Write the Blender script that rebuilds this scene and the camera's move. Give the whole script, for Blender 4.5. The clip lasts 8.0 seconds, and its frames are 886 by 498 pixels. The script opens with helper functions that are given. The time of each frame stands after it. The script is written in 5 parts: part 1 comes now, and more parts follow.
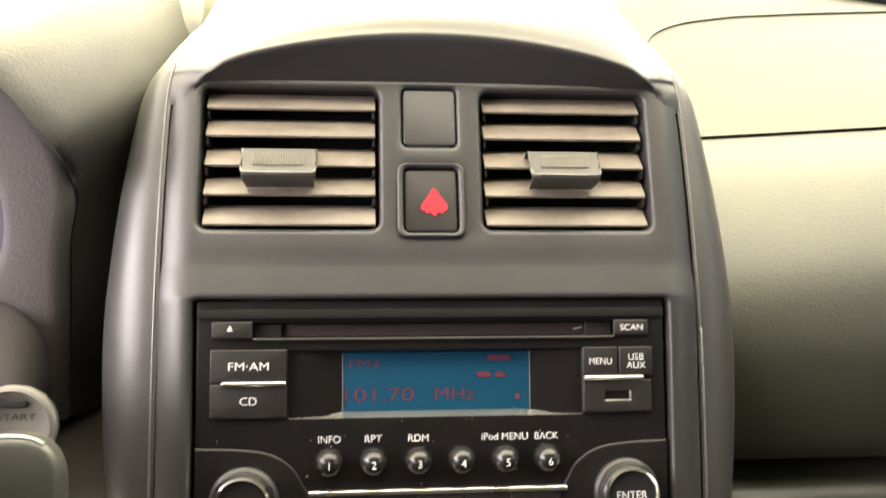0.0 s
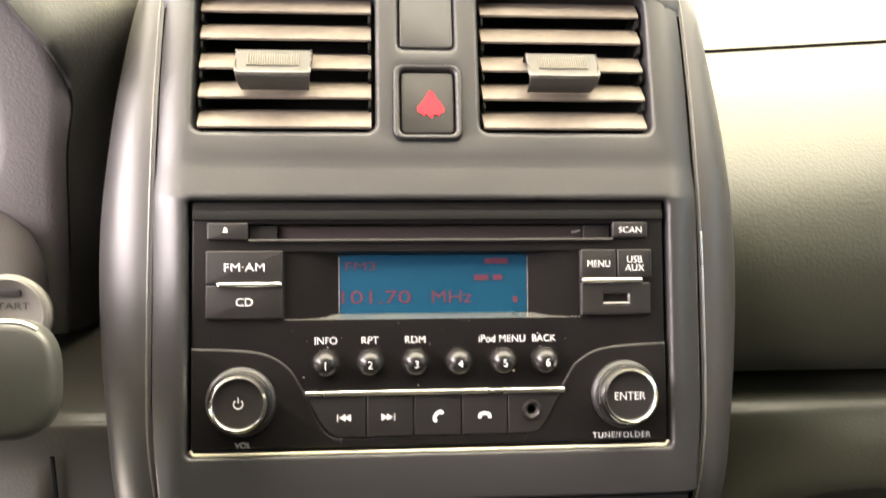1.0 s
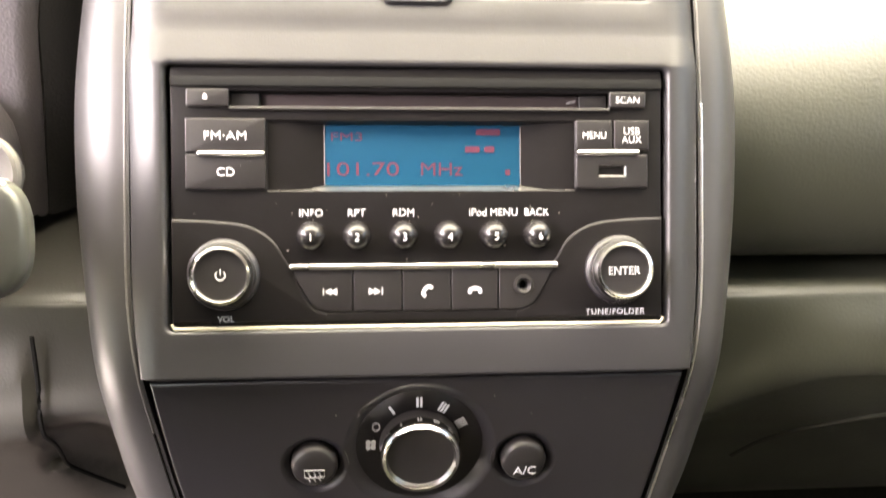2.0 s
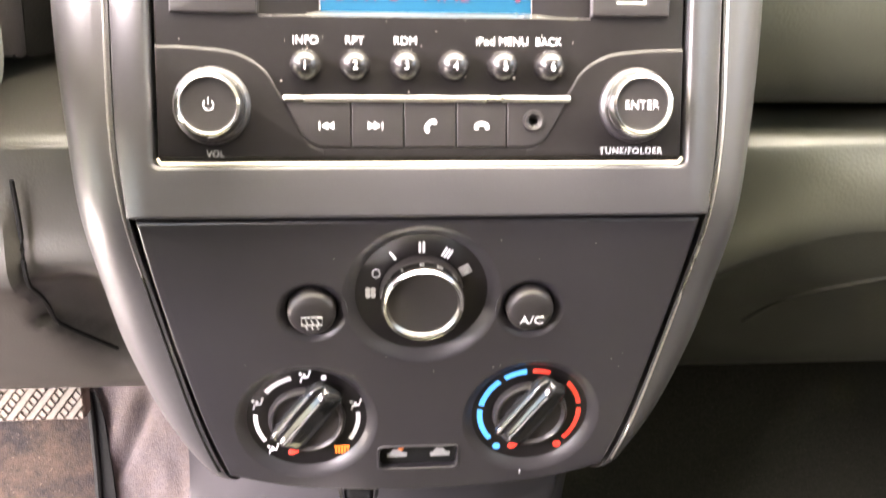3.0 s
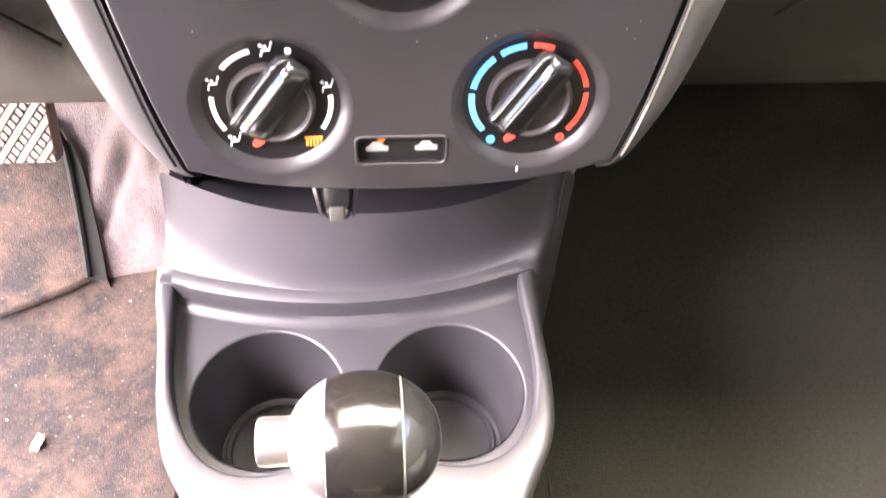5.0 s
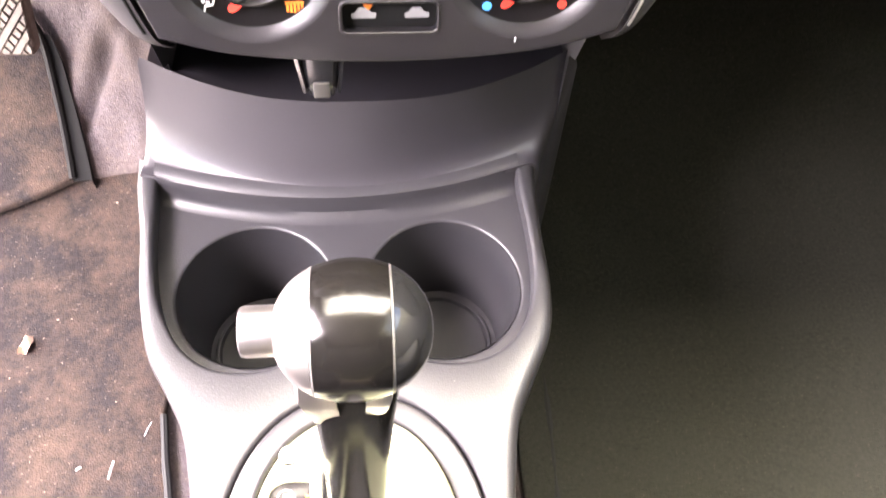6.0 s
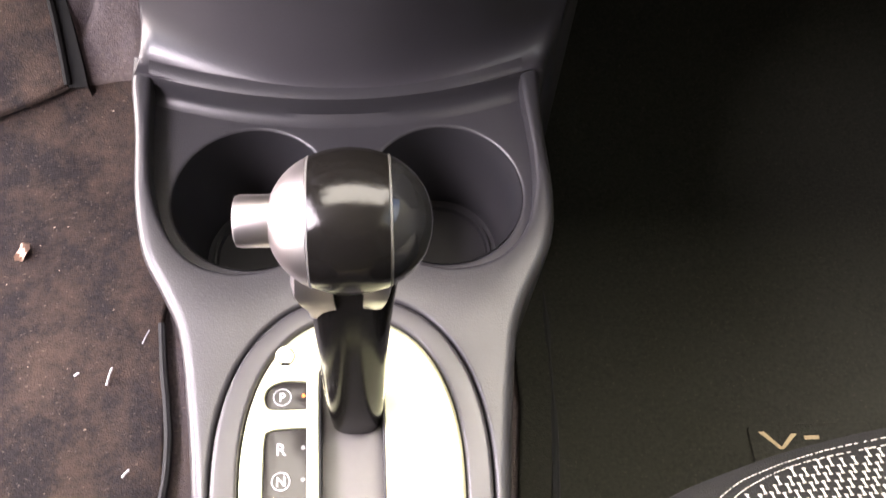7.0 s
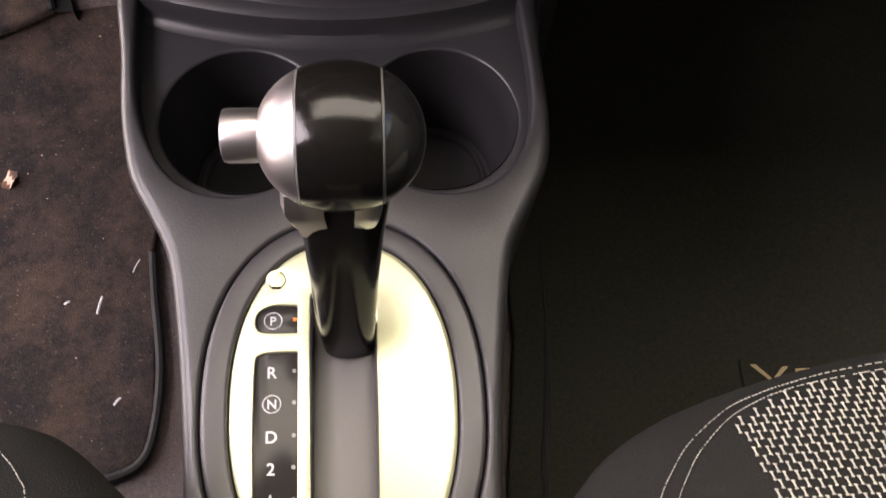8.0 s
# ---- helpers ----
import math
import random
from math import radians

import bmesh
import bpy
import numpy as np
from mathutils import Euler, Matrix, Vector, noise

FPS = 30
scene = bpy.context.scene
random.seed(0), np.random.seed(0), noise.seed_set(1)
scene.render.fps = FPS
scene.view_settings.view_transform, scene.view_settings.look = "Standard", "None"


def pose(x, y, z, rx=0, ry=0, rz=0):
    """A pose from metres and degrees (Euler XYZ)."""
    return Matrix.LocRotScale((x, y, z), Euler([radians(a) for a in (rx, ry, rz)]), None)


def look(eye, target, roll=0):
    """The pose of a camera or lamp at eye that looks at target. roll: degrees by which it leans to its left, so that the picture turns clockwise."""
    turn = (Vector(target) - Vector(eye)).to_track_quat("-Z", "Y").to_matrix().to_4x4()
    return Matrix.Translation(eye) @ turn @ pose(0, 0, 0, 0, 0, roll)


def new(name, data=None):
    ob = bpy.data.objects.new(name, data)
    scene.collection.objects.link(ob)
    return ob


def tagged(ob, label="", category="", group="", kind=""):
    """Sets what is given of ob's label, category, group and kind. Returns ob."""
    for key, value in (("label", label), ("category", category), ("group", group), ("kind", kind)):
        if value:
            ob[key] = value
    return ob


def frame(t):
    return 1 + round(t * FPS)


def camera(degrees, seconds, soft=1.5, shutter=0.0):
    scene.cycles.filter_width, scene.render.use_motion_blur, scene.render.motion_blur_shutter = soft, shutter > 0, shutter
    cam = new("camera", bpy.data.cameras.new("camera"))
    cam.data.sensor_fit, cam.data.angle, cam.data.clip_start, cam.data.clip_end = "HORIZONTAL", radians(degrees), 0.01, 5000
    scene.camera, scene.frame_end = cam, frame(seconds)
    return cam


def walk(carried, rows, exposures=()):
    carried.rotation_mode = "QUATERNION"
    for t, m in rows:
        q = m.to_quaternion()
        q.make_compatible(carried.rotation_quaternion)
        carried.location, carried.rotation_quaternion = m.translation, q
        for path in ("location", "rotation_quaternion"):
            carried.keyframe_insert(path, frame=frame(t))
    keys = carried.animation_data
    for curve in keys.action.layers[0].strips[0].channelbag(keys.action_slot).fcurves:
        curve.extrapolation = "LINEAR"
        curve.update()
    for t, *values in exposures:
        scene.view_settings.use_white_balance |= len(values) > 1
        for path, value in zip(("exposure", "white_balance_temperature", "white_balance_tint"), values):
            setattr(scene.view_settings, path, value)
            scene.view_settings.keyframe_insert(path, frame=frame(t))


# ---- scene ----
cam = camera(52.05, 8.0, 1.5, 0.5)
PATH = [
    (0, (-0.03489, -0.32718, 0.87655), (0.00482, 0.02824, 0.69739), 2.91),
    (0.5, (-0.03150, -0.33497, 0.86106), (-0.00024, 0.01953, 0.67843), 2.08),
    (1, (-0.02813, -0.33888, 0.84890), (0.00618, 0.01148, 0.65898), 2.36),
    (1.5, (-0.02537, -0.34117, 0.83557), (0.01134, 0.00283, 0.63478), 2.67),
    (3, (-0.02524, -0.33907, 0.78299), (0.01124, -0.02532, 0.53756), 3.39),
    (3.5, (-0.02330, -0.33813, 0.76520), (0.01118, -0.03862, 0.50232), 3.11),
    (4, (-0.02158, -0.33661, 0.74813), (0.01143, -0.05144, 0.46959), 3.43),
    (4.5, (-0.01773, -0.33479, 0.72877), (0.01476, -0.06643, 0.43394), 3.52),
    (6, (-0.01062, -0.33028, 0.68509), (0.02130, -0.10706, 0.35470), 4.61),
    (6.5, (-0.00998, -0.33383, 0.67540), (0.02116, -0.12423, 0.33614), 5.31),
    (7, (-0.01023, -0.33916, 0.66975), (0.02046, -0.14091, 0.32370), 6.14),
    (7.5, (-0.01145, -0.34154, 0.66528), (0.01910, -0.15496, 0.31278), 6.98),
    (8, (-0.00956, -0.34413, 0.65901), (0.02317, -0.16818, 0.30128), 8.08),
]
EXPOSURES = [  # seconds, stops, kelvin, tint
    (0.0, 3.62, 8000, 7), (1.0, 4.15, 7950, 9), (1.5, 4.45, 7950, 10), (3.0, 5.95, 7600, 14), (3.5, 6.36, 7600, 16), (4.5, 6.75, 7500, 18), (6.0, 6.1, 7400, 17), (6.5, 5.5, 7400, 17), (7.0, 4.55, 7200, 17), (7.5, 3.9, 7150, 18), (8.0, 3.22, 7500, 18)]
walk(cam, [(t, look(eye, target, roll)) for t, eye, target, roll in PATH], EXPOSURES)

# ---- world, sun, large lights and exposure ----
world = bpy.data.worlds.new("daylight")
scene.world = world
world.use_nodes = True
wn, wl = world.node_tree.nodes, world.node_tree.links
sky = wn.new("ShaderNodeTexSky")
sky.sky_type, sky.sun_disc = "NISHITA", False
sky.sun_elevation, sky.sun_rotation = radians(36), radians(-12)
wn["Background"].inputs["Strength"].default_value = 0.05
wl.new(sky.outputs[0], wn["Background"].inputs["Color"])


def lamp(name, kind, energy, colour, m, sx=1.0, sy=1.0, angle=None):
    d = bpy.data.lights.new(name, kind)
    d.energy, d.color = energy, colour
    if kind == "AREA":
        d.shape, d.size, d.size_y = "RECTANGLE", sx, sy
    if angle is not None:
        d.angle = radians(angle)
    o = new(name, d)
    o.matrix_world = m
    return o


SUN_DIR = Vector((math.sin(radians(-12)) * math.cos(radians(36)), math.cos(radians(-12)) * math.cos(radians(36)), math.sin(radians(36))))
lamp("sun", "SUN", 1.7, (1.0, 1.0, 0.50), look(SUN_DIR * 10, (0, 0, 0)), angle=4.0)
# sky seen through the windscreen, the open driver door and the passenger window
lamp("windscreen_daylight", "AREA", 3.2, (1.0, 0.975, 0.86), look((0.0, 0.215, 1.03), (0.0, -0.02, 0.63)), 1.25, 0.85)
lamp("driver_window_daylight", "AREA", 2.6, (0.90, 0.86, 1.0), look((-0.80, -0.20, 1.02), (0.0, -0.02, 0.60)), 0.80, 0.36)
lamp("driver_door_daylight", "AREA", 1.5, (1.0, 0.935, 0.98), look((-0.82, 0.06, 0.26), (-0.45, 0.03, -0.10)), 0.86, 0.36)
lamp("passenger_window_daylight", "AREA", 0.06, (0.98, 1.0, 0.80), look((0.71, -0.36, 1.04), (0.15, -0.20, 0.30)), 0.62, 0.34)

# ---- materials ----


def mat(name, colour, rough=0.5, metal=0.0, grain=0.0, grain_scale=900.0, stain=0.12, stain_scale=25.0, spec=0.5, fleck=0.0, rough_var=0.12, coat=0.0, emit=0.0, trans=0.0):
    m = bpy.data.materials.new(name)
    m.use_nodes = True
    nt = m.node_tree
    b = nt.nodes["Principled BSDF"]
    b.inputs["Roughness"].default_value, b.inputs["Metallic"].default_value = rough, metal
    b.inputs["Specular IOR Level"].default_value = spec
    b.inputs["Coat Weight"].default_value = coat
    b.inputs["Transmission Weight"].default_value = trans
    tc = nt.nodes.new("ShaderNodeTexCoord")
    n1 = nt.nodes.new("ShaderNodeTexNoise")
    n1.inputs["Scale"].default_value, n1.inputs["Detail"].default_value = stain_scale, 6.0
    n2 = nt.nodes.new("ShaderNodeTexNoise")
    n2.inputs["Scale"].default_value, n2.inputs["Detail"].default_value = grain_scale * 0.35, 3.0
    for n in (n1, n2):
        nt.links.new(tc.outputs["Object"], n.inputs["Vector"])
    mix = nt.nodes.new("ShaderNodeMath")
    mix.operation = "MULTIPLY_ADD"
    nt.links.new(n1.outputs["Fac"], mix.inputs[0])
    mix.inputs[1].default_value, mix.inputs[2].default_value = 2.0 * stain, 1.0 - stain
    mix2 = nt.nodes.new("ShaderNodeMath")
    mix2.operation = "MULTIPLY_ADD"
    nt.links.new(n2.outputs["Fac"], mix2.inputs[0])
    mix2.inputs[1].default_value = 1.2 * stain
    nt.links.new(mix.outputs[0], mix2.inputs[2])
    hue = nt.nodes.new("ShaderNodeMix")
    hue.data_type, hue.blend_type = "RGBA", "MULTIPLY"
    hue.inputs[0].default_value = 1.0
    hue.inputs[6].default_value = (*colour, 1)
    nt.links.new(mix2.outputs[0], hue.inputs[7])
    out = hue.outputs[2]
    if fleck:
        v = nt.nodes.new("ShaderNodeTexVoronoi")
        v.inputs["Scale"].default_value = 210.0
        nt.links.new(tc.outputs["Object"], v.inputs["Vector"])
        lt = nt.nodes.new("ShaderNodeMath")
        lt.operation, lt.inputs[1].default_value = "LESS_THAN", 0.07
        nt.links.new(v.outputs["Distance"], lt.inputs[0])
        fm = nt.nodes.new("ShaderNodeMath")
        fm.operation, fm.inputs[1].default_value = "MULTIPLY", fleck
        nt.links.new(lt.outputs[0], fm.inputs[0])
        fx = nt.nodes.new("ShaderNodeMix")
        fx.data_type = "RGBA"
        nt.links.new(fm.outputs[0], fx.inputs[0])
        nt.links.new(out, fx.inputs[6])
        fx.inputs[7].default_value = (0.5, 0.47, 0.43, 1)
        out = fx.outputs[2]
    nt.links.new(out, b.inputs["Base Color"])
    rr = nt.nodes.new("ShaderNodeMath")
    rr.operation = "MULTIPLY_ADD"
    rr.inputs[1].default_value, rr.inputs[2].default_value = rough_var, rough - rough_var / 2
    rr.use_clamp = True
    nt.links.new(n1.outputs["Fac"], rr.inputs[0])
    nt.links.new(rr.outputs[0], b.inputs["Roughness"])
    if grain:
        g = nt.nodes.new("ShaderNodeTexVoronoi")
        g.feature = "SMOOTH_F1"
        g.inputs["Scale"].default_value = grain_scale
        nt.links.new(tc.outputs["Object"], g.inputs["Vector"])
        bp = nt.nodes.new("ShaderNodeBump")
        bp.inputs["Strength"].default_value, bp.inputs["Distance"].default_value = grain, 0.0006
        nt.links.new(g.outputs["Distance"], bp.inputs["Height"])
        nt.links.new(bp.outputs[0], b.inputs["Normal"])
    if emit:
        b.inputs["Emission Color"].default_value = (*colour, 1)
        b.inputs["Emission Strength"].default_value = emit
    return m


TAB = mat("dark_tab_plastic", (0.046, 0.043, 0.040), 0.5, stain=0.15, stain_scale=120, spec=0.3)
FASCIA = mat("satin_grey_plastic", (0.0215, 0.0206, 0.0226), 0.36, grain=0.05, grain_scale=1600, stain=0.08, spec=0.36)
TRIM = mat("satin_silver_grey_plastic", (0.027, 0.0255, 0.0268), 0.40, grain=0.04, grain_scale=1600, stain=0.06, spec=0.42)
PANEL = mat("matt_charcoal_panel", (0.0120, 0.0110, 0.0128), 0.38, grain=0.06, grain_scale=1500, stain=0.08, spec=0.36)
RADIO = mat("glossy_black_plastic", (0.0046, 0.0040, 0.0043), 0.33, stain=0.3, stain_scale=60, rough_var=0.08, spec=0.24)
BUTTON = mat("black_button_plastic", (0.0112, 0.0100, 0.0106), 0.40, grain=0.03, grain_scale=1500, stain=0.15, stain_scale=80, spec=0.30)
GLOSSBTN = mat("polished_black_button", (0.0100, 0.0090, 0.0095), 0.24, stain=0.1, stain_scale=80, spec=0.42)
SLAT = mat("dusty_vent_plastic", (0.088, 0.072, 0.060), 0.55, stain=0.45, stain_scale=110)
DARK = mat("dark_void_plastic", (0.006, 0.006, 0.006), 0.7, spec=0.1)
CHROME = mat("chrome_plating", (0.85, 0.84, 0.82), 0.12, metal=1.0, stain=0.03, rough_var=0.06)
SATIN = mat("satin_chrome", (0.62, 0.61, 0.58), 0.28, metal=1.0, stain=0.05)
PLATE = mat("champagne_silver_paint", (0.68, 0.69, 0.47), 0.36, metal=0.6, stain=0.05)
KNOBSIL = mat("silver_knob_paint", (0.50, 0.465, 0.465), 0.36, metal=1.0, stain=0.04)
LEATHER = mat("worn_black_leather", (0.0052, 0.0047, 0.0044), 0.16, grain=0.05, grain_scale=1100, stain=0.15, stain_scale=60, rough_var=0.14, spec=0.28)
GLOSSBLK = mat("piano_black_plastic", (0.010, 0.010, 0.011), 0.12, stain=0.1)
CONSOLE = mat("charcoal_console_plastic", (0.0235, 0.0224, 0.0246), 0.39, grain=0.14, grain_scale=1300, stain=0.10)
RIM = mat("soft_charcoal_rim", (0.034, 0.032, 0.0345), 0.36, stain=0.06)
COVER = mat("satin_charcoal_cover_plastic", (0.032, 0.030, 0.0335), 0.34, grain=0.12, grain_scale=1300, stain=0.10)
DASH = mat("grained_dashboard_vinyl", (0.026, 0.0255, 0.0245), 0.48, grain=0.35, grain_scale=700, stain=0.10, spec=0.35)
DASHTOP = mat("grey_dashboard_vinyl", (0.0200, 0.0205, 0.0152), 0.42, grain=0.18, grain_scale=700, stain=0.08, spec=0.45)
BEZEL = mat("grained_grey_bezel", (0.075, 0.068, 0.074), 0.5, grain=0.35, grain_scale=800, stain=0.1)
KNEE = mat("grey_knee_panel", (0.042, 0.040, 0.036), 0.40, grain=0.15, grain_scale=900, stain=0.08)
WHITE = mat("white_print", (0.48, 0.48, 0.50), 0.5, stain=0.05)
GREYINK = mat("faded_grey_print", (0.19, 0.19, 0.19), 0.5, stain=0.1)
REDINK = mat("red_print", (0.75, 0.045, 0.03), 0.45, stain=0.08)
ORANGE = mat("orange_print", (0.80, 0.19, 0.03), 0.5, stain=0.1)
BLUEINK = mat("blue_print", (0.05, 0.32, 0.85), 0.45, stain=0.08)
WORNLIT = mat("rubbed_lit_edge", (0.42, 0.39, 0.31), 0.35, metal=0.3, stain=0.25, stain_scale=70)
EDGEPL = mat("edge_grey_plastic", (0.085, 0.082, 0.080), 0.28, stain=0.15)
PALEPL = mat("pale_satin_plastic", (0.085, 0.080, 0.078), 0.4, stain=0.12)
LCD = mat("blue_lcd", (0.003, 0.030, 0.085), 0.5, stain=0.1, spec=0.1, emit=0.0050)
nt = LCD.node_tree  # the backlight sits below the glass: deep blue at the head, paler at the foot
geo, sep, ramp = nt.nodes.new("ShaderNodeTexCoord"), nt.nodes.new("ShaderNodeSeparateXYZ"), nt.nodes.new("ShaderNodeMapRange")
ramp.inputs[1].default_value, ramp.inputs[2].default_value = -0.0440, -0.0195
tone = nt.nodes.new("ShaderNodeMix")
tone.data_type = "RGBA"
tone.inputs[6].default_value, tone.inputs[7].default_value = (0.007, 0.100, 0.180, 1), (0.0015, 0.018, 0.075, 1)
nt.links.new(geo.outputs["Object"], sep.inputs[0])
nt.links.new(sep.outputs[2], ramp.inputs[0])
nt.links.new(ramp.outputs[0], tone.inputs[0])
nt.links.new(tone.outputs[2], nt.nodes["Principled BSDF"].inputs["Emission Color"])
for link in list(nt.nodes["Principled BSDF"].inputs["Base Color"].links):
    nt.links.remove(link)
nt.nodes["Principled BSDF"].inputs["Base Color"].default_value = (0.002, 0.030, 0.060, 1)
LCDINK = mat("red_lcd_segments", (0.060, 0.018, 0.030), 0.5, spec=0.1, emit=0.0065)
# faint emission added to brighten the printed triangle, which is no lamp
HAZRED = mat("glowing_hazard_paint", (0.62, 0.020, 0.030), 0.5, stain=0.1, spec=0.1, emit=0.02)
RUBBER = mat("black_rubber", (0.012, 0.012, 0.0125), 0.65, stain=0.2, spec=0.2)
PEDAL = mat("dusty_pedal_rubber", (0.045, 0.028, 0.020), 0.75, stain=0.2, stain_scale=60)
TREAD = mat("scuffed_tread_rubber", (0.120, 0.104, 0.090), 0.7, stain=0.25, stain_scale=90)
RIBS = mat("dusty_rib_plastic", (0.075, 0.068, 0.058), 0.6, stain=0.3, stain_scale=200)
CLUSTERLENS = mat("instrument_lens", (0.11, 0.105, 0.135), 0.10, stain=0.05)
HEADLINER = mat("grey_headliner", (0.20, 0.195, 0.185), 0.9, stain=0.05)
DOORTRIM = mat("dark_door_trim", (0.028, 0.028, 0.028), 0.6, grain=0.2)
GLASS = mat("window_glass", (1.0, 1.0, 1.0), 0.0, trans=1.0, stain=0.0, rough_var=0.0)


def carpet(name, base, dirt, amount, flecks):
    """Short pile: dark fibre, earth trodden in, pale crumbs and a fine nap."""
    m = mat(name, base, 0.95, stain=0.80, stain_scale=330, grain=0.75, grain_scale=900, rough_var=0.05, spec=0.12)
    nt = m.node_tree
    b = nt.nodes["Principled BSDF"]
    src = b.inputs["Base Color"].links[0].from_socket
    tc = nt.nodes.new("ShaderNodeTexCoord")
    n = nt.nodes.new("ShaderNodeTexNoise")
    n.inputs["Scale"].default_value, n.inputs["Detail"].default_value, n.inputs["Roughness"].default_value = 18.0, 14.0, 0.84
    nt.links.new(tc.outputs["Object"], n.inputs["Vector"])
    r = nt.nodes.new("ShaderNodeMapRange")
    r.inputs[1].default_value, r.inputs[2].default_value, r.inputs[4].default_value = 0.44, 0.62, amount
    nt.links.new(n.outputs["Fac"], r.inputs[0])
    x = nt.nodes.new("ShaderNodeMix")
    x.data_type = "RGBA"
    nt.links.new(r.outputs[0], x.inputs[0])
    nt.links.new(src, x.inputs[6])
    x.inputs[7].default_value = (*dirt, 1)
    v = nt.nodes.new("ShaderNodeTexNoise")
    v.inputs["Scale"].default_value, v.inputs["Detail"].default_value = 420.0, 2.0
    nt.links.new(tc.outputs["Object"], v.inputs["Vector"])
    vr = nt.nodes.new("ShaderNodeMapRange")
    vr.inputs[1].default_value, vr.inputs[2].default_value, vr.inputs[4].default_value = 0.66, 0.74, flecks
    nt.links.new(v.outputs["Fac"], vr.inputs[0])
    y = nt.nodes.new("ShaderNodeMix")
    y.data_type = "RGBA"
    nt.links.new(vr.outputs[0], y.inputs[0])
    nt.links.new(x.outputs[2], y.inputs[6])
    y.inputs[7].default_value = (0.40, 0.33, 0.26, 1)
    nt.links.new(y.outputs[2], b.inputs["Base Color"])
    return m


CARPET = carpet("dirty_grey_carpet", (0.050, 0.042, 0.044), (0.088, 0.066, 0.054), 0.6, 0.22)
MAT = carpet("soiled_floor_mat", (0.0105, 0.0088, 0.0094), (0.056, 0.0380, 0.0285), 0.80, 0.14)
DARKMAT = carpet("dark_floor_mat", (0.0155, 0.0155, 0.0124), (0.026, 0.026, 0.0206), 0.5, 0.05)

# ---- mesh helpers ----
M_S = pose(0, 0, 0.685, -31)                       # radio face
M_U = M_S @ pose(0, 0, 0.004, -10.2)               # vent face
M_H = M_S @ pose(0, 0.0042, -0.1225, 21.3)         # climate panel
M_D = pose(0, -0.17, 0.2445, 4.23 - 90)            # console deck: local z is forward, -y is up


def thing(name, label, category, m=None, group="", kind=""):
    e = new(name)
    e.empty_display_size = 0.02
    if m is not None:
        e.matrix_world = m
    return tagged(e, label, category, group, kind)


def part(name, bm, material, parent=None, label="", m=None, sharp=38):
    me = bpy.data.meshes.new(name)
    bmesh.ops.recalc_face_normals(bm, faces=bm.faces)
    bm.to_mesh(me)
    bm.free()
    for p in me.polygons:
        p.use_smooth = True
    me.set_sharp_from_angle(angle=radians(sharp))
    me.materials.append(material)
    o = new(name, me)
    if parent is not None:
        o.parent = parent
    if m is not None:
        o.matrix_local = m
    if label:
        tagged(o, label)
    return o


def rrect(x0, z0, x1, z1, r, n=5):
    x0, x1, z0, z1 = min(x0, x1), max(x0, x1), min(z0, z1), max(z0, z1)
    out = []
    for cx, cz, a in ((x1 - r, z1 - r, 0), (x0 + r, z1 - r, 90), (x0 + r, z0 + r, 180), (x1 - r, z0 + r, 270)):
        for k in range(n + 1):
            t = radians(a + 90 * k / n)
            out.append((cx + r * math.cos(t), cz + r * math.sin(t)))
    return out


def circle(cx, cz, r, n=40, rz=None):
    return [(cx + r * math.cos(2 * math.pi * k / n), cz + (rz or r) * math.sin(2 * math.pi * k / n)) for k in range(n)]


def superellipse(cx, cz, a, b, p=2.3, n=64):
    out = []
    for k in range(n):
        t = 2 * math.pi * k / n
        c, s = math.cos(t), math.sin(t)
        out.append((cx + a * math.copysign(abs(c) ** (2 / p), c), cz + b * math.copysign(abs(s) ** (2 / p), s)))
    return out


def spline(pts, n=6):
    """Catmull-Rom through points of any dimension."""
    p = [Vector(q) for q in pts]
    p = [p[0] * 2 - p[1]] + p + [p[-1] * 2 - p[-2]]
    out = []
    for i in range(1, len(p) - 2):
        for k in range(n):
            t = k / n
            out.append(0.5 * (2 * p[i] + (p[i + 1] - p[i - 1]) * t + (2 * p[i - 1] - 5 * p[i] + 4 * p[i + 1] - p[i + 2]) * t * t + (3 * p[i] - p[i - 1] - 3 * p[i + 1] + p[i + 2]) * t ** 3))
    out.append(p[-2])
    return [tuple(q) for q in out]


def inward(loop, d):
    """The loop moved inwards (counter-clockwise loop) by d."""
    n, out = len(loop), []
    for i in range(n):
        a, b, c = (Vector(loop[j % n]) for j in (i - 1, i, i + 1))
        u, v = (b - a), (c - b)
        if u.length < 1e-9:
            u = v
        if v.length < 1e-9:
            v = u
        u, v = u.normalized(), v.normalized()
        m = Vector((-(u.y + v.y), u.x + v.x))
        m = m.normalized() if m.length > 1e-6 else Vector((-u.y, u.x))
        k = max(0.5, m.dot(Vector((-u.y, u.x))))
        out.append(tuple(b + m * (d / k)))
    return out


def ccw(loop):
    s = sum(a[0] * b[1] - b[0] * a[1] for a, b in zip(loop, loop[1:] + loop[:1]))
    return loop if s > 0 else loop[::-1]


def skirt(bm, rings):
    """Quads between rings of equal length."""
    vs = [[bm.verts.new(p) for p in ring] for ring in rings]
    n = len(vs[0])
    for a, b in zip(vs, vs[1:]):
        for i in range(n):
            bm.faces.new((a[i], a[(i + 1) % n], b[(i + 1) % n], b[i]))
    return vs


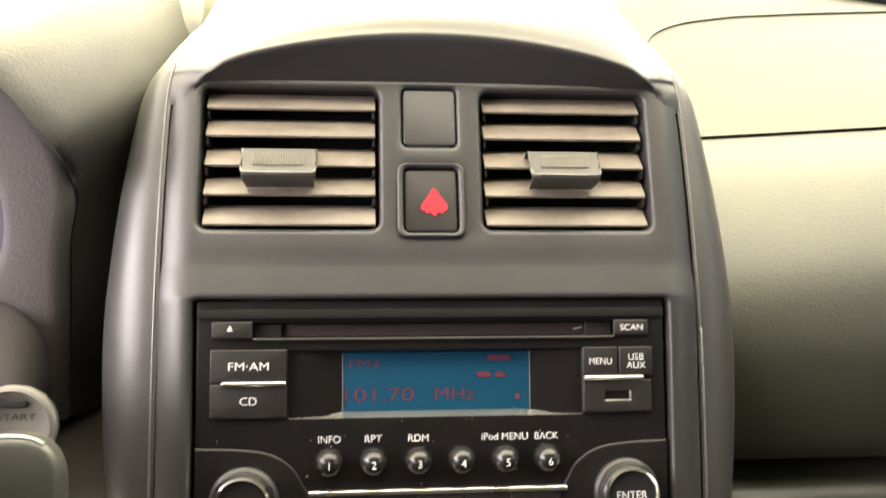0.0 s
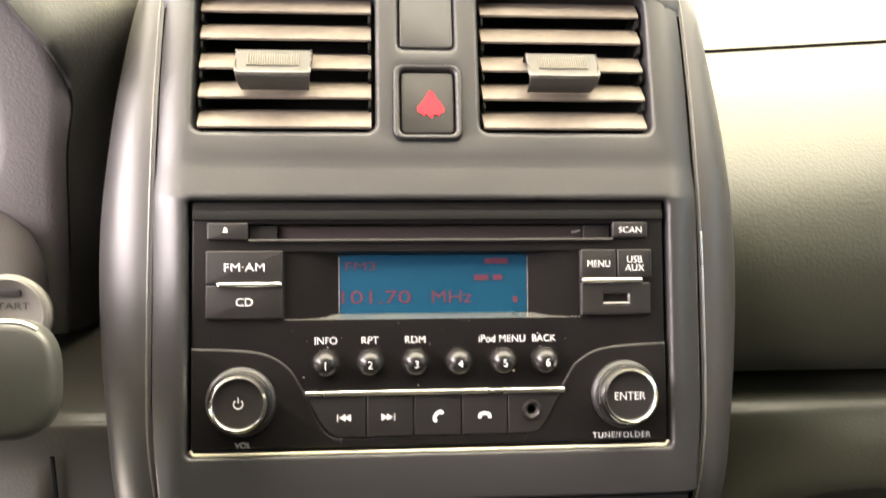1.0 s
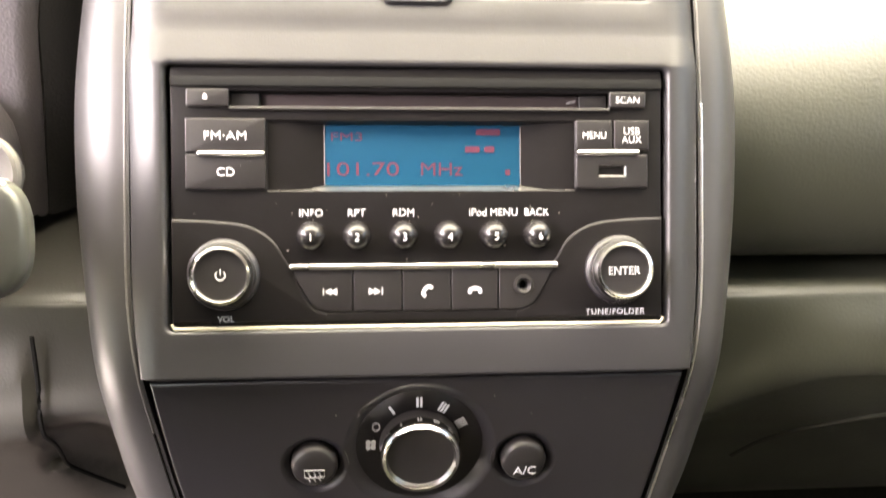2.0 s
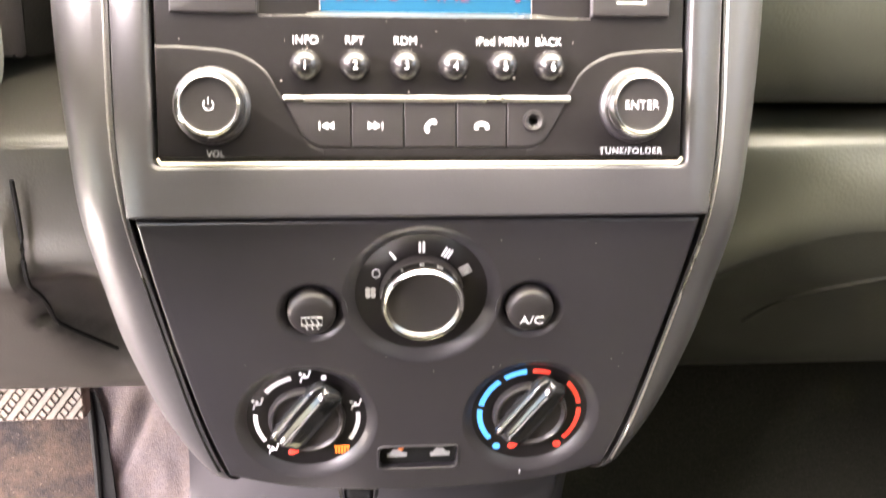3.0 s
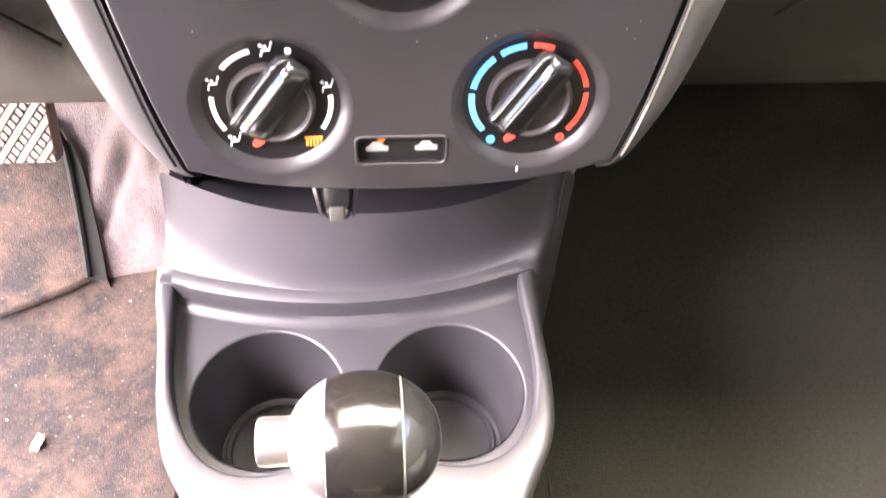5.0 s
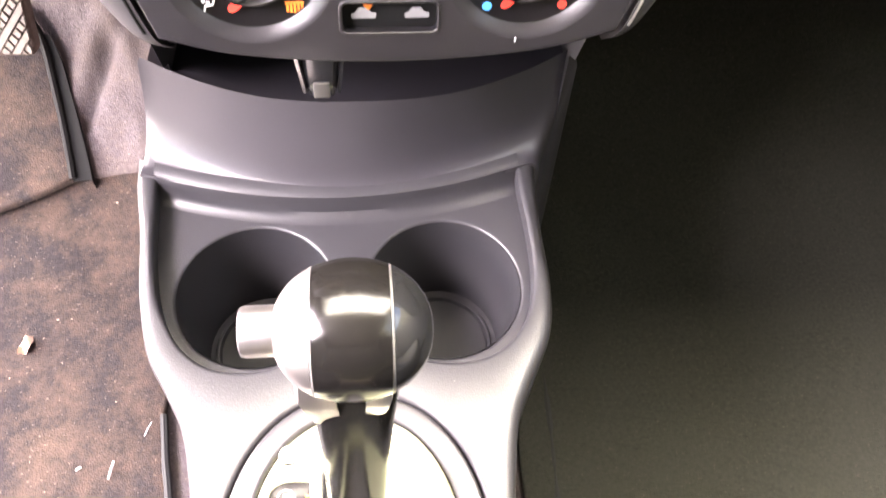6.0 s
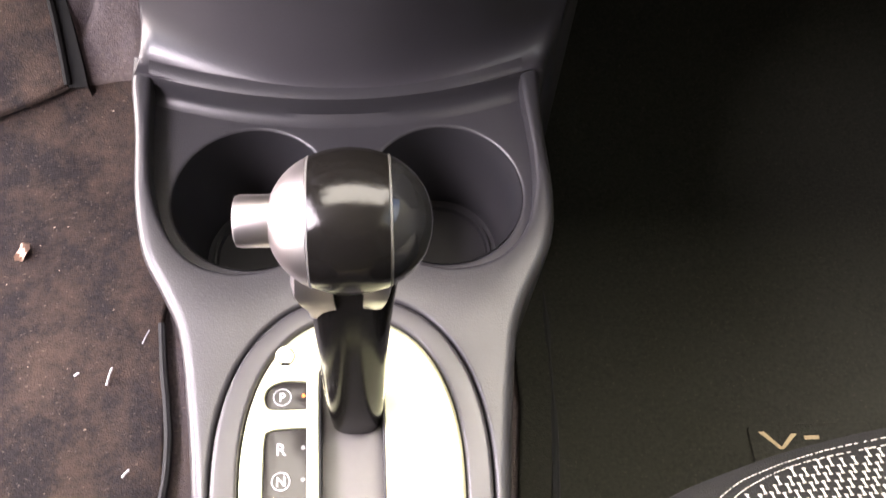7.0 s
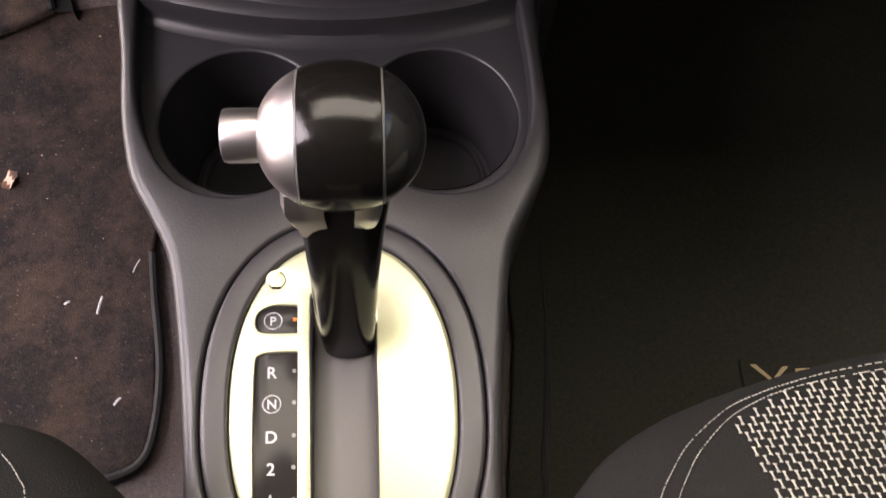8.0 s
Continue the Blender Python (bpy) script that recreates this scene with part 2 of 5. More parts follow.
def plate(bm, outer, holes=(), y=0.0, r=0.001, depth=0.004, hole_r=None, hole_depth=None, crown=0.0, back=False):
    """A panel in the x-z plane that faces -y, with rounded edges, holes and walls of a given depth."""
    outer = ccw([tuple(q[:2]) for q in outer])
    hole_r = r if hole_r is None else hole_r
    hole_depth = depth if hole_depth is None else hole_depth
    steps = 4
    edges = []

    def loop_strip(loop, sign, rr, dd):
        rings = []
        for k in range(steps + 1):
            t = math.pi / 2 * k / steps
            off = rr * (1 - math.sin(t)) if rr else 0.0
            rings.append([(q[0], y + rr * (1 - math.cos(t)), q[1]) for q in inward(loop, sign * off)])
            if not rr:
                break
        if dd > rr:
            rings.append([(q[0], y + dd, q[1]) for q in loop])
        vs = skirt(bm, rings)
        first = vs[0]
        for i in range(len(first)):
            e = bm.edges.get((first[i], first[(i + 1) % len(first)]))
            edges.append(e)
        return vs

    rim = loop_strip(outer, 1, r, depth)
    for h in holes:
        loop_strip(ccw([tuple(q[:2]) for q in h]), -1, hole_r, hole_depth)
    if holes:
        bmesh.ops.triangle_fill(bm, use_beauty=True, use_dissolve=False, edges=edges)
    else:
        f = bm.faces.new(rim[0])
        if crown:
            res = bmesh.ops.poke(bm, faces=[f])
            res["verts"][0].co.y -= crown
    if back:
        bm.faces.new(rim[-1])
    return bm


def panel(outer, holes=(), **k):
    return plate(bmesh.new(), outer, holes, **k)


def lathe(profile, n=48, cx=0.0, cz=0.0, bm=None, cap=True):
    """A turned form round the local y axis through (cx, cz); profile of (radius, y)."""
    bm = bm or bmesh.new()
    rings = [[(cx + r * math.cos(2 * math.pi * k / n), y, cz + r * math.sin(2 * math.pi * k / n)) for k in range(n)] for r, y in profile if r > 0]
    vs = skirt(bm, rings)
    if profile[0][0] == 0:
        v = bm.verts.new((cx, profile[0][1], cz))
        for i in range(n):
            bm.faces.new((v, vs[0][i], vs[0][(i + 1) % n]))
    elif cap:
        bm.faces.new(vs[0])
    if profile[-1][0] == 0:
        v = bm.verts.new((cx, profile[-1][1], cz))
        for i in range(n):
            bm.faces.new((vs[-1][i], v, vs[-1][(i + 1) % n]))
    return bm


def loft(sections, close=False, bm=None, caps=False):
    """A skin over sections, each a list of points of equal number."""
    bm = bm or bmesh.new()
    vs = [[bm.verts.new(p) for p in s] for s in sections]
    n = len(vs[0])
    for a, b in zip(vs, vs[1:]):
        for i in range(n if close else n - 1):
            bm.faces.new((a[i], a[(i + 1) % n], b[(i + 1) % n], b[i]))
    if caps:
        bm.faces.new(vs[0][::-1])
        bm.faces.new(vs[-1])
    return bm


def tube(pts, r, n=8, bm=None, flat=1.0):
    """A round bar along a polyline."""
    pts = [Vector(p) for p in pts]
    secs = []
    for i, p in enumerate(pts):
        d = (pts[min(i + 1, len(pts) - 1)] - pts[max(i - 1, 0)]).normalized()
        a = d.cross(Vector((0, 0, 1)) if abs(d.z) < 0.9 else Vector((0, 1, 0))).normalized()
        b = d.cross(a)
        secs.append([p + a * (r * math.cos(2 * math.pi * k / n)) + b * (r * flat * math.sin(2 * math.pi * k / n)) for k in range(n)])
    return loft(secs, close=True, bm=bm, caps=True)


def box(bm, x0, x1, y0, y1, z0, z1, bevel=0.0):
    r = bmesh.ops.create_cube(bm, size=1.0)
    for v in r["verts"]:
        v.co = Vector(((x0 + x1) / 2 + v.co.x * (x1 - x0), (y0 + y1) / 2 + v.co.y * (y1 - y0), (z0 + z1) / 2 + v.co.z * (z1 - z0)))
    if bevel:
        es = list({e for v in r["verts"] for e in v.link_edges})
        bmesh.ops.bevel(bm, geom=es, offset=bevel, segments=3, profile=0.5, affect="EDGES")
    return bm


def lettering(words, size, x, z, y, material, parent, width=None, name="lettering", spacing=1.0, bold=-0.00002):
    """Raised print on a face that looks along -y, centred at (x, z)."""
    c = bpy.data.curves.new(name, "FONT")
    c.body, c.size, c.extrude, c.align_x, c.align_y = words, size, 0.00008, "CENTER", "CENTER"
    c.space_character, c.offset = spacing, bold
    o = new(name, c)
    bpy.context.view_layer.update()
    me = bpy.data.meshes.new_from_object(o.evaluated_get(bpy.context.evaluated_depsgraph_get()))
    bpy.data.objects.remove(o)
    xs = [v.co.x for v in me.vertices]
    ys = [v.co.y for v in me.vertices]
    k = width / (max(xs) - min(xs)) if width else 1.0
    mx, my = (max(xs) + min(xs)) / 2, (max(ys) + min(ys)) / 2
    for v in me.vertices:
        v.co = Vector((x + (v.co.x - mx) * k, y - v.co.z, z + (v.co.y - my)))
    me.materials.clear()
    me.materials.append(material)
    t = new(name, me)
    t.parent = parent
    return t


def mark(loop, y, material, parent, name="mark", thick=0.0002):
    return part(name, panel(loop, y=y - thick, r=0.0, depth=thick), material, parent)

# ---- the large structure: cabin shell ----


def slab(name, pts, thick, material, label, category):
    """A shell panel: a polygon with thickness on its outer side."""
    bm = bmesh.new()
    f = bm.faces.new([bm.verts.new(p) for p in pts])
    f.normal_update()
    n = f.normal.copy()
    r = bmesh.ops.extrude_face_region(bm, geom=[f])
    for v in r["geom"]:
        if isinstance(v, bmesh.types.BMVert):
            v.co += n * thick
    o = part(name, bm, material, sharp=20)
    return tagged(o, label, category, kind="structure")


slab("roof", [(-0.72, -0.15, 1.265), (0.72, -0.15, 1.265), (0.72, -0.3, 1.28), (0.72, -1.3, 1.30), (-0.72, -1.3, 1.30), (-0.72, -0.3, 1.28)], 0.03, HEADLINER, "grey fabric roof lining of the cabin", "ceiling")
slab("wall_rear", [(-0.72, -1.3, 0.0), (0.72, -1.3, 0.0), (0.72, -1.3, 1.30), (-0.72, -1.3, 1.30)], 0.03, DARK, "dark rear cabin wall behind the seats", "wall")
slab("firewall", [(-0.75, 0.56, 0.0), (0.75, 0.56, 0.0), (0.75, 0.62, 0.80), (-0.75, 0.62, 0.80)], 0.03, CARPET, "carpeted bulkhead ahead of the footwells", "wall")
bm = bmesh.new()
box(bm, 0.72, 0.78, -1.3, 0.62, -0.02, 0.84, 0.006)
box(bm, 0.72, 0.78, -1.3, -0.60, 0.836, 1.28, 0.004)
box(bm, 0.72, 0.78, 0.08, 0.30, 0.836, 1.02, 0.004)
box(bm, 0.72, 0.78, -1.3, 0.02, 1.25, 1.32, 0.004)
tagged(part("door_1", bm, DOORTRIM), "dark trimmed passenger door with a window opening", "door", kind="structure")
# the driver door stands open: sill, rear pillar and roof rail alone
bm = bmesh.new()
box(bm, -0.80, -0.70, -1.3, 0.62, -0.02, 0.07, 0.012)
box(bm, -0.78, -0.72, -1.3, -0.60, 0.07, 1.28, 0.006)
box(bm, -0.78, -0.72, -1.3, 0.02, 1.25, 1.32, 0.004)
tagged(part("wall_driver_side", bm, DOORTRIM), "dark sill, pillar and rail round the open driver door", "wall", kind="structure")
bm = bmesh.new()
for side in (-1, 1):
    tube([(side * 0.70, 0.62, 0.80), (side * 0.71, 0.24, 1.045), (side * 0.71, -0.15, 1.265)], 0.035, 10, bm)
tagged(part("windscreen_pillar", bm, HEADLINER), "grey windscreen pillars beside the glass", "pillar", kind="structure")


def pane(name, pts, label):
    bm = bmesh.new()
    f = bm.faces.new([bm.verts.new(p) for p in pts])
    f.normal_update()
    n = f.normal.copy()
    r = bmesh.ops.extrude_face_region(bm, geom=[f])
    for v in r["geom"]:
        if isinstance(v, bmesh.types.BMVert):
            v.co += n * 0.004
    o = part(name, bm, GLASS)
    o.visible_shadow = False
    return tagged(o, label, "window", kind="structure")


pane("window_1", [(-0.68, 0.61, 0.82), (0.68, 0.61, 0.82), (0.68, -0.145, 1.26), (-0.68, -0.145, 1.26)], "clear sloping windscreen above the dashboard")

# ground of the cabin: carpet that rises to the toe board, driver side and passenger side in one sheet


def floor_z(x, y):
    t = max(0.0, y - 0.115)
    z = 4.6 * t * t if t < 0.155 else 0.1105 + 1.42 * (t - 0.155)
    z += 0.004 * noise.noise(Vector((x * 9, y * 9, 0.3))) + 0.0015 * noise.noise(Vector((x * 40, y * 40, 1.7)))
    return z


def sheet(x0, x1, y0, y1, nx, ny, fz):
    return loft([[(x0 + (x1 - x0) * i / nx, y0 + (y1 - y0) * j / ny, fz(x0 + (x1 - x0) * i / nx, y0 + (y1 - y0) * j / ny)) for i in range(nx + 1)] for j in range(ny + 1)])


tagged(part("floor", sheet(-0.75, 0.75, -1.3, 0.60, 90, 110, floor_z), CARPET), "soiled grey carpet of the car floor", "floor", kind="structure")

# carpeted transmission tunnel under the dashboard
tun = [[(x, y, z) for x, z in ((-0.150, 0.0), (-0.128, 0.10), (-0.122, 0.44), (-0.10, 0.50), (0.08, 0.50), (0.100, 0.44), (0.106, 0.10), (0.118, 0.0))] for y in (0.075, 0.2, 0.4, 0.60)]
tagged(part("transmission_tunnel", loft(tun), CARPET, sharp=60), "dark carpeted tunnel between the footwells", "tunnel", kind="structure")

# ---- dashboard ----
dash = thing("dashboard", "grained grey car dashboard with pale top and glovebox", "dashboard")
UPPER = spline([(0.60, 0.806), (0.42, 0.806), (0.32, 0.796), (0.25, 0.776), (0.200, 0.754), (0.155, 0.7335), (0.1190, 0.7180)], 5)
DRIVER_UPPER = spline([(0.60, 0.800), (0.40, 0.806), (0.27, 0.797), (0.195, 0.783), (0.165, 0.770), (0.145, 0.755), (0.130, 0.737), (0.1190, 0.7180)], 5)
LOWER = spline([(0.1180, 0.7165), (0.114, 0.7152), (0.087, 0.7067), (0.057, 0.6926), (0.032, 0.6765), (0.0140, 0.657), (0.0050, 0.635), (0.0012, 0.6120), (0.0032, 0.599), (0.0110, 0.591), (0.034, 0.588)], 5)
DRIVER_LOWER = spline([(0.1170, 0.7150), (0.122, 0.700), (0.138, 0.680), (0.162, 0.650), (0.180, 0.610), (0.180, 0.585)], 5)


def knee_section(zc):
    """Profile of the lower dashboard: lip, upward shoulder, soft crease at height zc, undercut face and hem."""
    return spline([(0.080, 0.5805), (0.030, 0.5808), (0.006, 0.5805), (-0.0020, 0.5785), (-0.0065, 0.5740), (-0.0145, zc + 0.018), (-0.0205, zc + 0.006), (-0.0225, zc - 0.002), (-0.0212, zc - 0.009), (-0.0135, 0.5075 + 0.1 * (zc - 0.54)), (-0.0040, 0.4890), (0.0085, 0.4620), (0.034, 0.410), (0.055, 0.380), (0.070, 0.374), (0.16, 0.372), (0.28, 0.36)], 5)


def lid_crease(x):
    t = min(1.0, max(0.0, (x - 0.130) / 0.085))
    return 0.519 + 0.0275 * math.sin(t * math.pi / 2)


KNEEPROF = knee_section(0.527)


def sweep_x(prof, x0, x1, nx, warp=None):
    return loft([[((x0 + (x1 - x0) * i / nx), y, z) if warp is None else warp(x0 + (x1 - x0) * i / nx, y, z) for y, z in prof] for i in range(nx + 1)])


def rise(x, y, z):
    """The pad seam climbs gently towards the passenger door."""
    k = min(1.0, max(0.0, (z - 0.640) / 0.07))
    return (x, y, z + 0.070 * max(0.0, min(x, 0.42) - 0.135) * k * k * (3 - 2 * k) * min(1.0, max(0.0, (0.30 - y) / 0.15)))


part("top_pad", sweep_x(UPPER, 0.088, 0.72, 40, rise), DASHTOP, dash, "pale sunlit dashboard top pad")
part("passenger_panel", sweep_x(LOWER, 0.108, 0.72, 40, rise), DASHTOP, dash, "grained bulging panel below a seam")
GAP = [(0.0335, 0.5882), (0.090, 0.588), (0.090, 0.5802), (0.0795, 0.5804)]
part("recess_back", sweep_x(GAP, 0.108, 0.72, 2), DARK, dash, "dark shadow gap")
part("glovebox_lid", loft([[(x, y, z) for y, z in knee_section(lid_crease(x))] for x in [0.100 + 0.005 * i for i in range(25)] + [0.30, 0.45, 0.72]]), DASHTOP, dash, "dark grained glovebox lid")


def knee_y(z, prof=None):
    pts = sorted((b, a) for a, b in (prof or KNEEPROF) if b < 0.574 and a < 0.06)
    return float(np.interp(z, [p[0] for p in pts], [p[1] for p in pts]))


arc = [(x, knee_y(z, knee_section(lid_crease(x))) + 0.0004, z) for x, z in spline([(0.181, 0.458), (0.189, 0.4775), (0.200, 0.489), (0.217, 0.500), (0.240, 0.508), (0.29, 0.514), (0.36, 0.514), (0.50, 0.510)], 6)]
part("lid_edge", tube(arc, 0.0019, 8), DASHTOP, dash, "rounded raised edge of the glovebox lid")
part("lid_hem", tube([(0.205, 0.0625, 0.3735), (0.25, 0.062, 0.3735), (0.32, 0.062, 0.3735), (0.60, 0.062, 0.3735)], 0.0016, 6), DASH, dash, "lower hem of the glovebox")
part("driver_panel", sweep_x(DRIVER_LOWER, -0.108, -0.72, 10), DASH, dash)
part("driver_top_pad", sweep_x(DRIVER_UPPER, -0.088, -0.72, 10), DASHTOP, dash, "pale sunlit dashboard top pad")
part("driver_recess_back", sweep_x([(0.1795, 0.5855), (0.185, 0.585), (0.185, 0.5802), (0.0795, 0.5804)], -0.108, -0.72, 2), DARK, dash)


def knee_warp(x, y, z):
    edge = -0.1690 - 0.012 * max(0.0, 0.500 - z) / 0.03 if z > 0.478 else -0.1715 + 0.55 * (0.478 - z)
    t = min(1.0, max(0.0, (edge - x) / 0.006))
    hollow = 0.010 * math.exp(-((x + 0.152) / 0.016) ** 2) * min(1.0, max(0.0, (z - 0.40) / 0.06))
    return (x, y - 0.006 * t * t * (3 - 2 * t) * min(1.0, max(0.0, (0.560 - z) / 0.012)) + hollow * min(1.0, max(0.0, (0.530 - z) / 0.02)), z)


part("knee_panel", loft([[knee_warp(-0.100 - x, y, z) for y, z in KNEEPROF] for x in [0.003 * i for i in range(50)] + [0.16, 0.20, 0.30, 0.45, 0.62]]), KNEE, dash, "grey knee panel under the steering column")
part("panel_seam", tube([(x, knee_y(z) - 0.0030, z) for x, z in spline([(-0.1690, 0.566), (-0.1688, 0.545), (-0.1686, 0.520), (-0.1692, 0.500), (-0.1715, 0.480), (-0.1680, 0.470), (-0.1600, 0.456), (-0.152, 0.443)], 6)], 0.0011, 6), DARK, dash, "dark seam between lower panels")


def pad_warp(x, y, z):
    """The centre pad rounds down to the lower pads at both ends."""
    side = sorted(DRIVER_UPPER if x < 0 else UPPER)
    low = float(np.interp(y, [a for a, b in side], [b for a, b in side])) - 0.001
    k = min(1.0, abs(x) / 0.1135) ** 6
    return (x, y, z * (1 - k) + min(low, z) * k)


part("centre_top_pad", sweep_x(spline([(0.60, 0.801), (0.40, 0.808), (0.27, 0.807), (0.19, 0.804), (0.13, 0.798)], 4), -0.1135, 0.1135, 60, pad_warp), DASHTOP, dash)


def on_pad(x, y, up=0.0004):
    return rise(x, y, float(np.interp(y, [a for a, b in UPPER[::-1]], [b for a, b in UPPER[::-1]])) + up)


part("pad_seam", tube([on_pad(x, y) for x, y in spline([(0.1500, 0.152), (0.1475, 0.166), (0.1430, 0.180), (0.1385, 0.1890), (0.1385, 0.1935), (0.1430, 0.1990), (0.1510, 0.2040), (0.1640, 0.2085), (0.182, 0.2115), (0.21, 0.2140), (0.30, 0.216), (0.50, 0.216)], 6)], 0.0006, 6), DASHTOP, dash, "thin seam round the passenger pad")
edge = spline([(0.235, 0.2365), (0.262, 0.2325), (0.285, 0.2275), (0.315, 0.2195), (0.37, 0.205)], 4)
part("screen_shade", loft([[on_pad(x, y, -0.001) for x, y in edge], [on_pad(x, y, 0.0025) for x, y in edge], [on_pad(x, y + 0.004, 0.0035) for x, y in edge], [on_pad(x, y + 0.10, 0.002) for x, y in edge]]), DARK, dash, "black edge of the windscreen surround")
grille = thing("defroster_grille", "slotted black defroster outlet on the dashboard top", "grille", pose(0.1765, 0.2445, 0.7742, 23))
part("grille_frame", box(bmesh.new(), -0.028, 0.028, -0.013, 0.013, -0.004, 0.0006, 0.001), DARK, grille)
for i in range(7):
    part("grille_bar", loft([[(-0.026 + 0.0078 * i + a + s * 0.004, s * 0.0115, z) for a, z in ((0, 0), (0.003, 0), (0.003, 0.003), (0, 0.003))] for s in (-1, 1)], close=True, caps=True), DASHTOP, grille)

# ---- centre fascia ----
fascia = thing("centre_fascia", "satin grey centre fascia round the vents and radio", "fascia", M_S)
SEAM = spline([(0.1115, 0.100), (0.1135, 0.080), (0.1145, 0.050), (0.1150, 0.0), (0.1152, -0.05), (0.1150, -0.09), (0.1115, -0.1205)], 6)
outline = [(-x, z) for x, z in SEAM] + [(x, z) for x, z in SEAM[::-1]]
VENT_L = rrect(-0.0996, 0.0326, -0.0233, 0.0955, 0.004)
VENT_R = rrect(0.0214, 0.0326, 0.0964, 0.0955, 0.004)
BLANK = rrect(-0.0133, 0.0698, 0.0108, 0.0965, 0.0025)
HAZ = rrect(-0.0140, 0.0302, 0.0117, 0.0606, 0.003)
RADIOHOLE = rrect(-0.1003, -0.1008, 0.1003, 0.0030, 0.0022)
bm = panel(outline, [VENT_L, VENT_R, BLANK, HAZ, RADIOHOLE], r=0.0012, depth=0.014, hole_r=0.0022, hole_depth=0.013)
for zc in (0.004, 0.006, 0.014, 0.016, 0.018, 0.022, -0.11):
    bmesh.ops.bisect_plane(bm, geom=bm.verts[:] + bm.edges[:] + bm.faces[:], plane_co=(0, 0, zc), plane_no=(0, 0, 1))
for xc in (0.102, 0.105, 0.108, 0.111):
    for s in (-1, 1):
        bmesh.ops.bisect_plane(bm, geom=bm.verts[:] + bm.edges[:] + bm.faces[:], plane_co=(s * xc, 0, 0), plane_no=(1, 0, 0))


def fascia_bend(x, z):
    fold = 0.0
    if z > 0.004:
        fold = 0.27 * (z - 0.004) if z < 0.018 else 0.00378 + 0.1551 * (z - 0.018)
    roll = 0.0
    if abs(x) > 0.1005:
        roll = 0.006 * ((abs(x) - 0.1005) / 0.0145) ** 2
    return fold + roll


for v in bm.verts:
    v.co.y += fascia_bend(v.co.x, v.co.z)
part("fascia_panel", bm, FASCIA, fascia, sharp=50)
# lip below the radio: windscreen highlight on the fillet painted as a pale bar
part("radio_lip", tube([(-0.0988, 0.0016, -0.0985), (-0.0975, 0.0012, -0.1004), (0.0975, 0.0012, -0.1004), (0.0990, 0.0014, -0.0985)], 0.0008, 8), WORNLIT, fascia, "rubbed lip under the radio with a painted highlight")
# the shaded brow over the vents and the bright hood above it
secs = []
for i in range(61):
    s = -1 + i / 30
    q, xa = abs(s), abs(s) * 0.114
    lip = 0.1169 - 0.0106 * (xa / 0.0837) ** 2.1 - 0.0095 * max(0.0, (xa - 0.088) / 0.0135) ** 3
    lip = max(0.1003, lip)
    out = 0.0105 * max(0.0, 1 - min(1.0, xa / 0.1035) ** 10)
    base = 0.0158 + 0.0055 * max(0.0, (xa - 0.1005) / 0.0145) ** 2
    dz, dy = 0.010 * q ** 4, 0.016 * q ** 6
    front = base - out
    k = min(1.0, out / 0.004)
    foot = 0.0994 - 0.0026 * k
    pts = [(base + 0.004 + 0.006 * k, foot - 0.0013), (base + 0.0004 + 0.003 * k, foot), (base + (front - base) * 0.65, foot + (lip - foot) * 0.7), (front, lip), (front + 0.0012, lip + 0.0035), (front + 0.0058, lip + 0.0115), (max(0.0200 + dy, front + 0.0140), 0.1345 - dz), (max(0.0330 + dy, front + 0.0255), 0.1470 - dz), (0.0608 + dy, 0.1700 - dz)]
    side = 0.00378 + 0.0055 * max(0.0, (xa - 0.1005) / 0.0145) ** 2
    ends = [(side + 0.1551 * (z - 0.018) + e, z) for z, e in ((0.0880, 0.0008), (0.0920, -0.0001), (0.0970, -0.0003), (0.1015, 0.0002))]
    pts = [(a * k + c * (1 - k), b * k + d * (1 - k)) for (a, b), (c, d) in zip(pts[:4], ends)] + pts[4:]
    secs.append(spline([(s * float(np.interp(z, (0.096, 0.112, 0.121, 0.138, 0.17), (0.1140, 0.1112, 0.1072, 0.1030, 0.0990))), y, z) for y, z in pts], 4))
part("hood", loft(secs), FASCIA, fascia, "rounded hood over the vents", sharp=60)

# side trims down both flanks
STATIONS = [  # inner edge x, y, z; outer edge x, y
    (0.1030, 0.047, 0.134, 0.1075, 0.068), (0.1062, 0.037, 0.125, 0.1135, 0.062), (0.1110, 0.028, 0.112, 0.1220, 0.056), (0.1145, 0.0225, 0.096, 0.1310, 0.054), (0.1158, 0.0160, 0.060, 0.1378, 0.050),
    (0.1160, 0.0100, 0.025, 0.1420, 0.047), (0.1162, 0.0068, -0.01, 0.1445, 0.045), (0.1166, 0.0065, -0.05, 0.1440, 0.045), (0.1164, 0.0068, -0.09, 0.1408, 0.046), (0.1130, 0.0085, -0.121, 0.1378, 0.048),
    (0.1075, 0.0180, -0.150, 0.1325, 0.054), (0.1015, 0.0285, -0.180, 0.1265, 0.066), (0.0945, 0.0400, -0.212, 0.1150, 0.078), (0.0880, 0.0490, -0.2340, 0.1015, 0.086), (0.0845, 0.0525, -0.2405, 0.0935, 0.087), (0.0815, 0.0600, -0.2435, 0.0850, 0.087)]
